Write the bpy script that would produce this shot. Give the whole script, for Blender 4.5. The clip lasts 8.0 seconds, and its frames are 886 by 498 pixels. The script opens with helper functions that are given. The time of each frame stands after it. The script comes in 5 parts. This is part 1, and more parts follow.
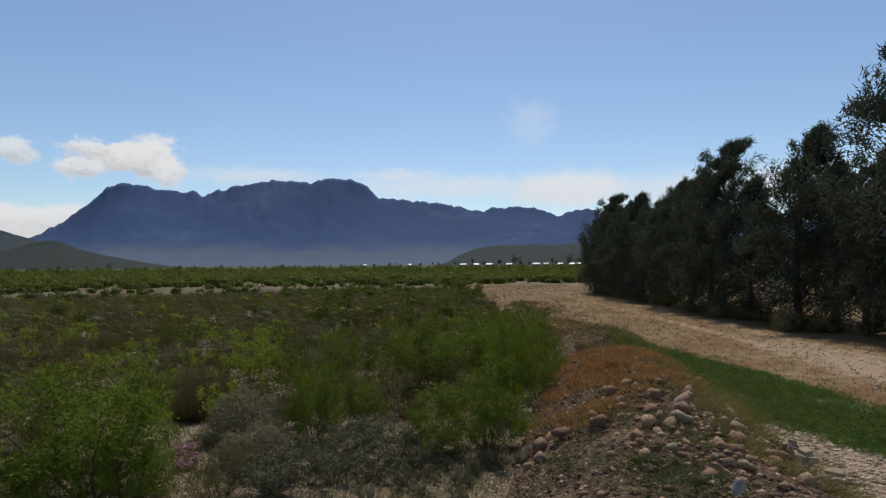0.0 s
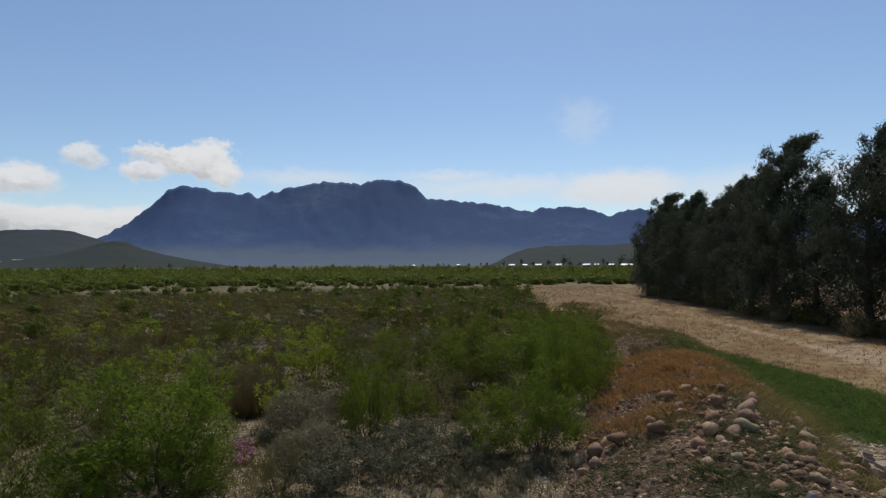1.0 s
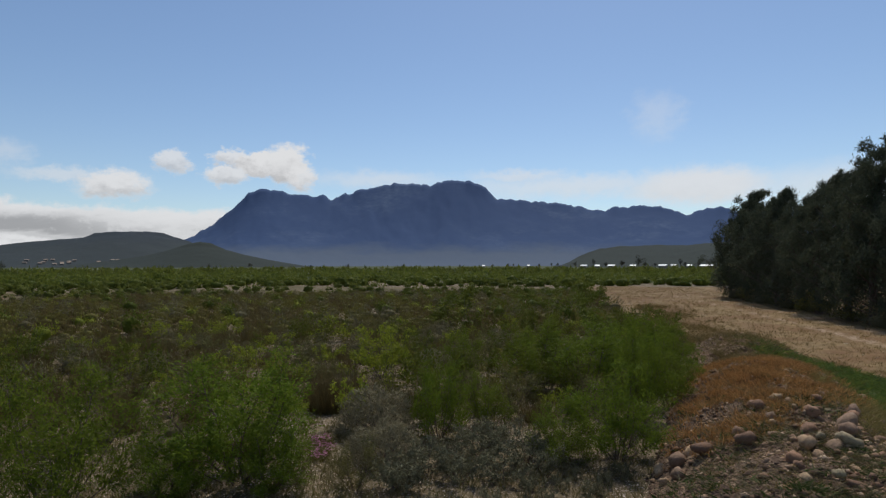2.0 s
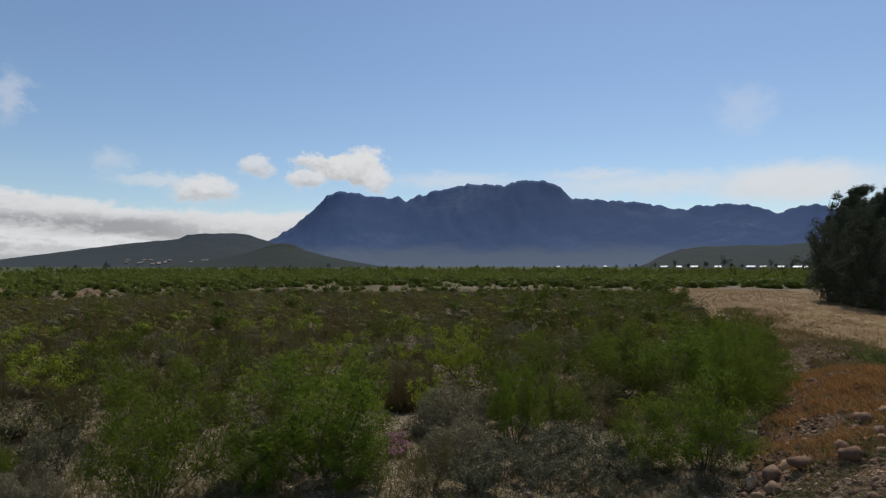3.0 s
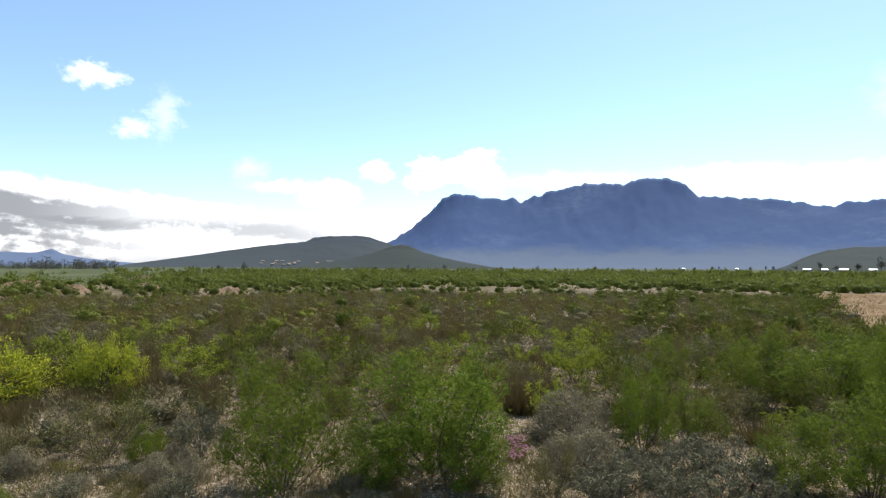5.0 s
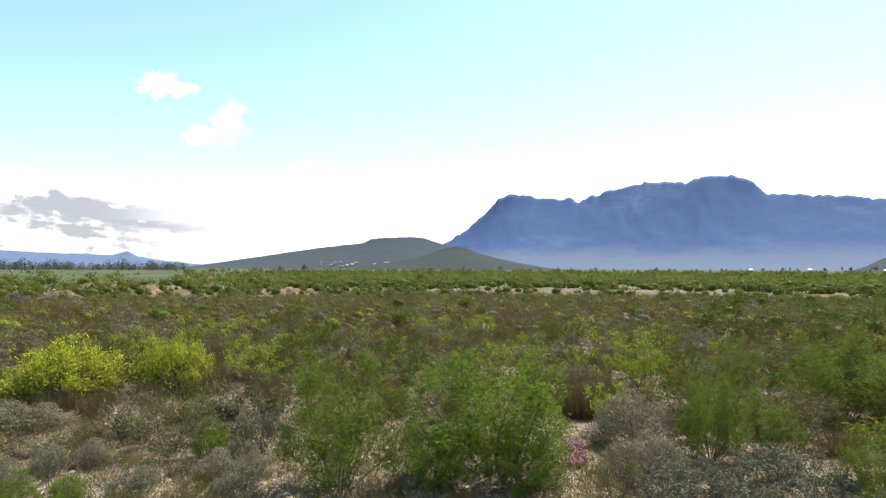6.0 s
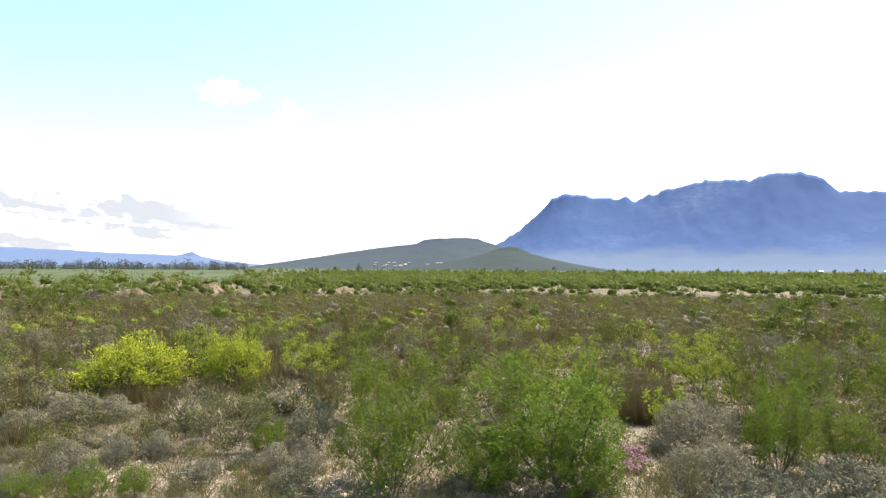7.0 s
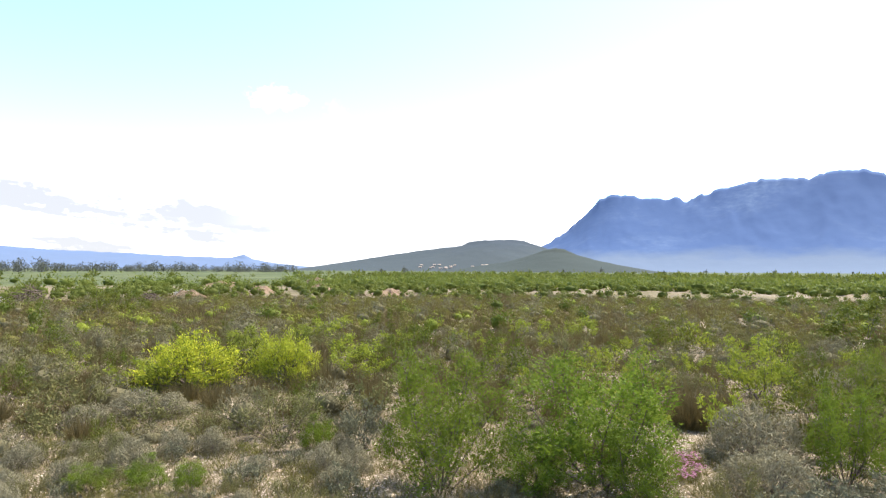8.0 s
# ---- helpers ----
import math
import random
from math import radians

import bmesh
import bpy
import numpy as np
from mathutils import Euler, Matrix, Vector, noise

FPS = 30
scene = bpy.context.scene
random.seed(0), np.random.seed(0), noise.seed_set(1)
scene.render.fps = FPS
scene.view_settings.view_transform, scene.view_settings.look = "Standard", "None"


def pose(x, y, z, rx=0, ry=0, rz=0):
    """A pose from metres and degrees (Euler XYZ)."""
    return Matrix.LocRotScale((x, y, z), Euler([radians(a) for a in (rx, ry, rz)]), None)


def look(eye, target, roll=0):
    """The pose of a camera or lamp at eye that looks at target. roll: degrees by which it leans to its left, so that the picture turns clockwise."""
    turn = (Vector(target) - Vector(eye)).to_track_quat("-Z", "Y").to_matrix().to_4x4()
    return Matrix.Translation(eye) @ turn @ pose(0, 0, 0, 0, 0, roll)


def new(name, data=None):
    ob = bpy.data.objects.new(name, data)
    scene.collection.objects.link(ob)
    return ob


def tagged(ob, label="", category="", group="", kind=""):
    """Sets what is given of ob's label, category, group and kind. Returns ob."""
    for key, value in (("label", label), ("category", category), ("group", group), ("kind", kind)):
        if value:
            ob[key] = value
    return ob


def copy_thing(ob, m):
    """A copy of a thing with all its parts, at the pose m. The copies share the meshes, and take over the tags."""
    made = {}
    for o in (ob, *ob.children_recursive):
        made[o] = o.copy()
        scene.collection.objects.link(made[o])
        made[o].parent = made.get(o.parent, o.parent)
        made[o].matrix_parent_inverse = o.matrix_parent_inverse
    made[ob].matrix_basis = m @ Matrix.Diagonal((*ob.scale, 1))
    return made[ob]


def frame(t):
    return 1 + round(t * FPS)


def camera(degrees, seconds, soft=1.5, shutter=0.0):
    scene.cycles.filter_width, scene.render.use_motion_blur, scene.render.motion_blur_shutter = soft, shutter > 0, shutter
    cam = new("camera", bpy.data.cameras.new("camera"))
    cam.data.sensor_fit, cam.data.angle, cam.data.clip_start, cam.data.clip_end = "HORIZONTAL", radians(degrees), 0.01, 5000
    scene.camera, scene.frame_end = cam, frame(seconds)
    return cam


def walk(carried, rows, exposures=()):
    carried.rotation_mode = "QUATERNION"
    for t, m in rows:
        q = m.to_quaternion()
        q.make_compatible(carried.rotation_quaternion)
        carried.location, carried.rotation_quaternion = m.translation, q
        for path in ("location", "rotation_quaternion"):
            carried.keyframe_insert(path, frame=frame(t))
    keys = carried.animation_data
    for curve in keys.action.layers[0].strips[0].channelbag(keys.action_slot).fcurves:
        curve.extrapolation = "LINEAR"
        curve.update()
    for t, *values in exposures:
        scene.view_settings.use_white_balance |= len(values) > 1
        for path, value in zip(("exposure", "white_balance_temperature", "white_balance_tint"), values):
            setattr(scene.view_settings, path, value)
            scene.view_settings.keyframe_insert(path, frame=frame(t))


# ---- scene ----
# ---------------------------------------------------------------- camera
cam = camera(73.7, 8.0, soft=1.3)
PATH = [
    # seconds, x, y, z, pitch, roll, yaw
    (0.0, -0.000, 0.000, 3.000, 1.457, 0.446, 0.000),
    (0.5, -0.027, 0.027, 3.000, 1.472, 0.300, 1.560),
    (1.0, -0.064, 0.054, 2.998, 1.528, 0.229, 4.667),
    (1.5, -0.101, 0.085, 3.003, 1.555, 0.143, 7.845),
    (3.0, -0.171, 0.144, 2.991, 1.645, -0.045, 18.510),
    (3.5, -0.202, 0.178, 2.983, 1.664, -0.222, 21.279),
    (4.0, -0.242, 0.224, 2.974, 1.712, -0.334, 23.824),
    (4.5, -0.274, 0.271, 2.957, 1.734, -0.302, 26.394),
    (5.0, -0.306, 0.319, 2.942, 1.759, -0.279, 29.601),
    (6.5, -0.400, 0.443, 2.911, 1.867, -0.282, 37.504),
    (7.0, -0.413, 0.462, 2.902, 1.869, -0.375, 40.080),
    (7.5, -0.423, 0.472, 2.900, 1.926, -0.367, 42.119),
    (8.0, -0.443, 0.475, 2.891, 2.040, -0.342, 44.465),
]
walk(cam, [(t, pose(x, y, z, 90 + p, r, w)) for t, x, y, z, p, r, w in PATH],
     exposures=[(0.0, -0.22), (3.0, -0.31), (3.5, -0.32), (4.0, -0.22), (4.5, 0.40), (5.0, 0.82), (6.5, 1.53), (7.0, 1.73), (8.0, 1.84)])

# ---------------------------------------------------------------- sky, clouds and sun
SUN_AZ, SUN_EL = -4.0, 57.0        # azimuth from +y, positive towards -x
SKY_STRENGTH, CLOUD_STRENGTH, SUN_STRENGTH = 0.123, 0.90, 3.7

world = bpy.data.worlds.new("sky")
scene.world = world
world.use_nodes = True
wt = world.node_tree
wt.nodes.clear()


def wmath(op, a, b=0.0, c=0.0):
    n = wt.nodes.new("ShaderNodeMath")
    n.operation = op
    for i, v in enumerate((a, b, c)):
        if isinstance(v, (int, float)):
            n.inputs[i].default_value = v
        else:
            wt.links.new(v, n.inputs[i])
    return n.outputs[0]


def wrange(v, a, b, c, d, smooth=True):
    n = wt.nodes.new("ShaderNodeMapRange")
    n.interpolation_type = "SMOOTHSTEP" if smooth else "LINEAR"
    wt.links.new(v, n.inputs[0])
    for i, x in enumerate((a, b, c, d)):
        n.inputs[1 + i].default_value = x
    return n.outputs[0]


def wnoise(vec, scale, detail, rough=0.55):
    n = wt.nodes.new("ShaderNodeTexNoise")
    n.inputs["Scale"].default_value, n.inputs["Detail"].default_value = scale, detail
    n.inputs["Roughness"].default_value = rough
    wt.links.new(vec, n.inputs["Vector"])
    return n


def wcombine(x, y, z=0.0):
    n = wt.nodes.new("ShaderNodeCombineXYZ")
    for i, v in enumerate((x, y, z)):
        if isinstance(v, (int, float)):
            n.inputs[i].default_value = v
        else:
            wt.links.new(v, n.inputs[i])
    return n.outputs[0]


def wmix(fac, a, b):
    n = wt.nodes.new("ShaderNodeMix")
    n.data_type = "RGBA"
    for i, v in ((0, fac), (6, a), (7, b)):
        if isinstance(v, tuple):
            n.inputs[i].default_value = v
        else:
            wt.links.new(v, n.inputs[i])
    return n.outputs[2]


sky = wt.nodes.new("ShaderNodeTexSky")
sky.sky_type = "NISHITA"
sky.sun_disc = False
sky.sun_elevation, sky.sun_rotation = radians(SUN_EL), radians(-SUN_AZ)
sky.air_density, sky.dust_density, sky.ozone_density = 1.0, 0.3, 3.4
coord = wt.nodes.new("ShaderNodeTexCoord")
sep = wt.nodes.new("ShaderNodeSeparateXYZ")
wt.links.new(coord.outputs["Generated"], sep.inputs[0])
az = wmath("MULTIPLY", wmath("ARCTAN2", wmath("MULTIPLY", sep.outputs[0], -1.0), sep.outputs[1]), 57.2958)
el = wmath("MULTIPLY", wmath("ARCSINE", sep.outputs[2]), 57.2958)
flat = wcombine(az, wmath("MULTIPLY", el, 1.4))
puff = wnoise(flat, 0.62, 8.0, 0.66)
wisp = wnoise(wcombine(wmath("MULTIPLY_ADD", el, 0.9, wmath("MULTIPLY", az, 0.35)), el, 3.0), 0.5, 5.0, 0.6)
sepn = wt.nodes.new("ShaderNodeSeparateColor")
wt.links.new(puff.outputs["Color"], sepn.inputs[0])
n_a, n_b, n_c = (wmath("SUBTRACT", sepn.outputs[i], 0.5) for i in range(3))
n_w = wmath("SUBTRACT", wisp.outputs[0], 0.5)
WHITE, GREY = (0.97, 0.98, 1.0, 1), (0.225, 0.232, 0.255, 1)

colour = wt.nodes.new("ShaderNodeRGB").outputs[0]
colour.default_value = WHITE
density = wmath("ADD", 0.0, 0.0)

# bank of stratocumulus low over the plain
top = wmath("ADD", wmath("MULTIPLY_ADD", wmath("MAXIMUM", wmath("SUBTRACT", az, 45.0), 0.0), 0.105, 5.05), wmath("MULTIPLY", n_a, 2.0))
top = wmath("MINIMUM", top, 8.5)
over = wmath("SUBTRACT", top, el)
bank = wmath("MULTIPLY", wrange(over, -0.25, 0.55, 0.0, 0.97), wrange(wmath("MULTIPLY_ADD", n_b, 4.0, az), 28.0, 32.0, 0.0, 1.0))
bank = wmath("MULTIPLY", bank, wrange(az, 150.0, 175.0, 1.0, 0.0))
streak = wnoise(wcombine(wmath("MULTIPLY", az, 0.13), wmath("MULTIPLY_ADD", az, -0.13, el), 7.0), 0.62, 3.5, 0.5)
shade = wmath("MULTIPLY", wrange(wmath("MULTIPLY_ADD", n_b, 0.5, streak.outputs[0]), 0.42, 0.60, 0.0, 0.95), wrange(over, 0.6, 1.8, 0.0, 1.0))
# grey base of the upper deck, over a white lower deck
deck = wmath("ADD", wmath("SUBTRACT", el, wmath("MULTIPLY_ADD", wmath("SUBTRACT", az, 51.0), 0.05, 3.0)), wmath("MULTIPLY", wmath("SUBTRACT", wisp.outputs[0], 0.5), 2.4))
base = wmath("MULTIPLY", wrange(deck, 0.3, 2.4, 0.95, 0.0), wrange(deck, -0.75, 0.1, 0.0, 1.0))
base = wmath("MULTIPLY", base, wrange(wmath("ADD", wmath("MULTIPLY", n_b, 1.3), streak.outputs[0]), 0.35, 0.58, 0.6, 1.0))
base = wmath("MULTIPLY", base, wmath("MULTIPLY", wrange(az, 34.0, 46.0, 0.25, 0.72), wrange(az, 54.0, 62.0, 1.0, 1.38)))
haze_deck = wrange(wmath("MULTIPLY_ADD", n_a, 1.2, el), 0.5, 1.6, 0.55, 0.0)
shade = wmath("MAXIMUM", wmath("MAXIMUM", wmath("MULTIPLY", shade, wrange(az, 52.0, 66.0, 0.35, 1.0)), base), haze_deck)
density = wmath("MAXIMUM", density, bank)
colour = wmix(shade, colour, GREY)

# single clouds: azimuth, elevation, half width, half height, softness, opacity, raggedness
CLOUDS = [
    (28.0, 9.2, 3.4, 1.2, 0.22, 1.0, 2.8), (31.6, 8.2, 1.9, 0.8, 0.3, 0.9, 2.2), (26.2, 9.3, 2.0, 1.9, 0.25, 1.0, 2.6), (31.0, 9.7, 1.7, 0.8, 0.3, 0.9, 2.4), (25.0, 8.2, 1.4, 1.3, 0.35, 0.95, 2.2),
    (36.2, 9.1, 1.4, 0.9, 0.35, 0.8, 2.6), (40.6, 6.9, 2.6, 1.25, 0.35, 0.95, 2.4), (44.0, 7.4, 3.4, 0.5, 0.7, 0.55, 2.2),
    (47.8, 8.9, 1.2, 0.8, 0.8, 0.35, 2.2), (60.4, 15.7, 1.9, 0.8, 0.5, 0.65, 3.4), (57.4, 11.8, 1.2, 0.8, 0.6, 0.55, 2.6),
    (55.0, 13.2, 1.0, 1.5, 0.8, 0.38, 3.2), (-12.0, 7.0, 6.0, 1.5, 0.5, 0.85, 1.8), (-1.5, 7.4, 9.5, 0.9, 0.9, 0.6, 2.2),
    (4.0, 8.5, 4.0, 0.5, 0.9, 0.6, 2.2), (-8.7, 13.4, 1.8, 1.6, 0.9, 0.26, 3.2), (17.5, 8.2, 5.5, 0.7, 0.9, 0.5, 2.0),
    (-26.0, 6.5, 10.0, 1.5, 0.8, 0.6, 1.6),
]
for c_az, c_el, c_w, c_h, c_soft, c_op, c_rag in CLOUDS:
    ux = wmath("DIVIDE", wmath("SUBTRACT", wmath("MULTIPLY_ADD", n_a, c_rag * 1.6, az), c_az), c_w)
    dz = wmath("SUBTRACT", wmath("MULTIPLY_ADD", n_b, c_rag, el), c_el)
    uy = wmath("DIVIDE", dz, c_h)
    dist = wmath("SQRT", wmath("ADD", wmath("MULTIPLY", ux, ux), wmath("MULTIPLY", uy, uy)))
    dens = wrange(dist, 1.0 - c_soft, 1.0 + c_soft, c_op, 0.0)
    low = wrange(wmath("MULTIPLY_ADD", n_c, 2.4, uy), -1.3, 0.5, 0.5 if c_soft < 0.4 else 0.1, 0.0)
    colour = wmix(dens, colour, wmix(low, WHITE, GREY))
    density = wmath("MAXIMUM", density, dens)

bg_sky, bg_cloud = wt.nodes.new("ShaderNodeBackground"), wt.nodes.new("ShaderNodeBackground")
wt.links.new(sky.outputs[0], bg_sky.inputs[0])
bg_sky.inputs[1].default_value = SKY_STRENGTH
wt.links.new(colour, bg_cloud.inputs[0])
bg_cloud.inputs[1].default_value = CLOUD_STRENGTH
mixer = wt.nodes.new("ShaderNodeMixShader")
wt.links.new(density, mixer.inputs[0])
wt.links.new(bg_sky.outputs[0], mixer.inputs[1])
wt.links.new(bg_cloud.outputs[0], mixer.inputs[2])
wout = wt.nodes.new("ShaderNodeOutputWorld")
wt.links.new(mixer.outputs[0], wout.inputs[0])

sun = new("sun", bpy.data.lights.new("sun", "SUN"))
sun.data.energy, sun.data.angle, sun.data.color = SUN_STRENGTH, radians(0.5), (1.0, 0.95, 0.87)
ca, ce = radians(SUN_AZ), radians(SUN_EL)
sun_way = Vector((-math.sin(ca) * math.cos(ce), math.cos(ca) * math.cos(ce), math.sin(ce)))
sun.matrix_world = look(sun_way * 100, (0, 0, 0))

# ---------------------------------------------------------------- materials


class Mat:
    """A node material under construction."""

    def __init__(self, name, rough=0.85, metal=0.0, spec=0.3):
        self.m = bpy.data.materials.new(name)
        self.m.use_nodes = True
        self.t = self.m.node_tree
        self.p = self.t.nodes["Principled BSDF"]
        self.out = self.t.nodes["Material Output"]
        self.p.inputs["Roughness"].default_value = rough
        self.p.inputs["Metallic"].default_value = metal
        self.p.inputs["Specular IOR Level"].default_value = spec
        self.co = self.t.nodes.new("ShaderNodeTexCoord")

    def put(self, sock, v):
        if isinstance(v, (int, float)):
            sock.default_value = v
        elif isinstance(v, tuple):
            sock.default_value = (*v, 1.0) if len(v) == 3 and sock.type == "RGBA" else v
        else:
            self.t.links.new(v, sock)

    def node(self, kind, **ins):
        n = self.t.nodes.new(kind)
        for k, v in ins.items():
            self.put(n.inputs[k.replace("_", " ")], v)
        return n

    def pos(self):
        return self.t.nodes.new("ShaderNodeNewGeometry").outputs["Position"]

    def noise(self, scale, detail=4.0, vec=None, rough=0.55, colour=False):
        n = self.node("ShaderNodeTexNoise", Scale=scale, Detail=detail, Roughness=rough)
        self.t.links.new(vec if vec is not None else self.co.outputs["Object"], n.inputs["Vector"])
        return n.outputs["Color" if colour else "Fac"]

    def voronoi(self, scale, vec=None, what="Distance"):
        n = self.node("ShaderNodeTexVoronoi", Scale=scale)
        self.t.links.new(vec if vec is not None else self.co.outputs["Object"], n.inputs["Vector"])
        return n.outputs[what]

    def math(self, op, a, b=0.0, c=0.0):
        n = self.t.nodes.new("ShaderNodeMath")
        n.operation = op
        for i, v in enumerate((a, b, c)):
            self.put(n.inputs[i], v)
        return n.outputs[0]

    def ramp(self, v, *stops):
        n = self.t.nodes.new("ShaderNodeValToRGB")
        e = n.color_ramp.elements
        while len(e) < len(stops):
            e.new(0.5)
        for i, (at, col) in enumerate(stops):
            e[i].position = at
            e[i].color = (*col, 1.0) if isinstance(col, tuple) else (col, col, col, 1.0)
        self.t.links.new(v, n.inputs[0])
        return n.outputs[0]

    def mix(self, f, a, b, mode="MIX"):
        n = self.t.nodes.new("ShaderNodeMix")
        n.data_type, n.blend_type = "RGBA", mode
        self.put(n.inputs[0], f)
        self.put(n.inputs[6], a)
        self.put(n.inputs[7], b)
        return n.outputs[2]

    def attr(self, name):
        n = self.t.nodes.new("ShaderNodeAttribute")
        n.attribute_name = name
        return n.outputs["Fac"]

    def island(self):
        return self.t.nodes.new("ShaderNodeNewGeometry").outputs["Random Per Island"]

    def each(self):
        return self.t.nodes.new("ShaderNodeObjectInfo").outputs["Random"]

    def bump(self, h, strength=0.5, dist=0.02):
        n = self.node("ShaderNodeBump", Height=h, Strength=strength, Distance=dist)
        self.t.links.new(n.outputs[0], self.p.inputs["Normal"])

    def colour(self, c):
        self.put(self.p.inputs["Base Color"], c)
        return self

    def thin(self, c, amount):
        """Leaves: part of the light goes through."""
        tr = self.node("ShaderNodeBsdfTranslucent")
        self.put(tr.inputs[0], c)
        mx = self.node("ShaderNodeMixShader")
        mx.inputs[0].default_value = amount
        self.t.links.new(self.p.outputs[0], mx.inputs[1])
        self.t.links.new(tr.outputs[0], mx.inputs[2])
        self.t.links.new(mx.outputs[0], self.out.inputs[0])


def leaf_material(name, a, b, c, through_part=0.35, rough=0.6, spread=0.25):
    """Foliage: colour by leaf from a to b, and by plant towards c."""
    m = Mat(name, rough, spec=0.05)
    col = m.mix(m.island(), a, b)
    col = m.mix(m.math("MULTIPLY", m.each(), 0.75), col, c)
    lump = m.noise(1.7, 3.0, m.pos())
    col = m.mix(m.ramp(lump, (0.35, 0.0), (0.7, spread)), col, c)
    m.colour(col)
    m.thin(col, through_part)
    return m.m


def bark_material(name, a, b):
    m = Mat(name, 0.9)
    st = m.node("ShaderNodeMapping", Scale=(9.0, 9.0, 1.6))
    m.t.links.new(m.co.outputs["Object"], st.inputs["Vector"])
    n = m.noise(2.2, 6.0, st.outputs[0])
    m.colour(m.mix(m.ramp(n, (0.35, 0.0), (0.65, 1.0)), a, b))
    m.bump(n, 0.7, 0.02)
    return m.m


M_green = leaf_material("green_leaf", (0.076, 0.118, 0.012), (0.160, 0.222, 0.022), (0.122, 0.138, 0.020), 0.44)
M_midgreen = leaf_material("field_green_leaf", (0.062, 0.088, 0.012), (0.128, 0.155, 0.020), (0.100, 0.096, 0.018), 0.34)
M_farscrub = leaf_material("far_scrub_leaf", (0.092, 0.118, 0.020), (0.150, 0.172, 0.030), (0.120, 0.125, 0.028), 0.42)
M_weed = leaf_material("dark_weed", (0.032, 0.058, 0.014), (0.085, 0.115, 0.030), (0.06, 0.075, 0.022), 0.3)
M_olive = leaf_material("olive_leaf", (0.104, 0.102, 0.024), (0.190, 0.178, 0.040), (0.138, 0.112, 0.032), 0.32)
M_yellow = leaf_material("yellow_green_leaf", (0.12, 0.165, 0.018), (0.50, 0.48, 0.038), (0.29, 0.31, 0.03), 0.42)
M_gold = leaf_material("gold_green_leaf", (0.15, 0.185, 0.021), (0.31, 0.335, 0.034), (0.18, 0.195, 0.03), 0.42)
M_grey = leaf_material("grey_twig", (0.150, 0.130, 0.076), (0.280, 0.248, 0.152), (0.195, 0.168, 0.096), 0.26, 0.9)
M_dullgrey = leaf_material("dull_grey_twig", (0.120, 0.104, 0.056), (0.215, 0.188, 0.104), (0.150, 0.128, 0.066), 0.26, 0.9)
M_sage = leaf_material("sage_leaf", (0.100, 0.096, 0.034), (0.180, 0.170, 0.064), (0.14, 0.122, 0.044), 0.28, 0.9)
M_silver = leaf_material("silver_leaf", (0.095, 0.092, 0.054), (0.215, 0.205, 0.126), (0.135, 0.125, 0.070), 0.22, 0.9)
M_reed = leaf_material("brown_reed", (0.094, 0.070, 0.028), (0.190, 0.142, 0.060), (0.125, 0.096, 0.038), 0.28, 0.8)
M_dry = leaf_material("dry_grass", (0.19, 0.130, 0.055), (0.40, 0.295, 0.135), (0.25, 0.178, 0.078), 0.25, 0.8)
M_rust = leaf_material("rust_grass", (0.14, 0.062, 0.022), (0.60, 0.33, 0.12), (0.28, 0.140, 0.050), 0.35, 0.8)
M_drab = leaf_material("drab_grass", (0.11, 0.085, 0.032), (0.30, 0.215, 0.090), (0.14, 0.115, 0.042), 0.28, 0.8)
M_gold_straw = leaf_material("slope_straw", (0.15, 0.125, 0.035), (0.36, 0.28, 0.11), (0.20, 0.165, 0.055), 0.3, 0.8)
M_lawn = leaf_material("green_grass", (0.034, 0.084, 0.018), (0.200, 0.285, 0.060), (0.100, 0.140, 0.036), 0.42, 0.5)
M_pink = leaf_material("pink_petal", (0.36, 0.13, 0.22), (0.58, 0.33, 0.42), (0.42, 0.20, 0.27), 0.3, 0.6)
M_needle = leaf_material("dark_needle", (0.054, 0.066, 0.042), (0.098, 0.108, 0.064), (0.068, 0.078, 0.050), 0.28, 0.8)
M_fartree = leaf_material("far_tree_leaf", (0.085, 0.088, 0.068), (0.120, 0.120, 0.095), (0.115, 0.105, 0.09), 0.25, 0.9)
M_bark = bark_material("bark", (0.055, 0.042, 0.034), (0.13, 0.095, 0.075))
M_stem = bark_material("stem_bark", (0.075, 0.052, 0.038), (0.15, 0.11, 0.085))


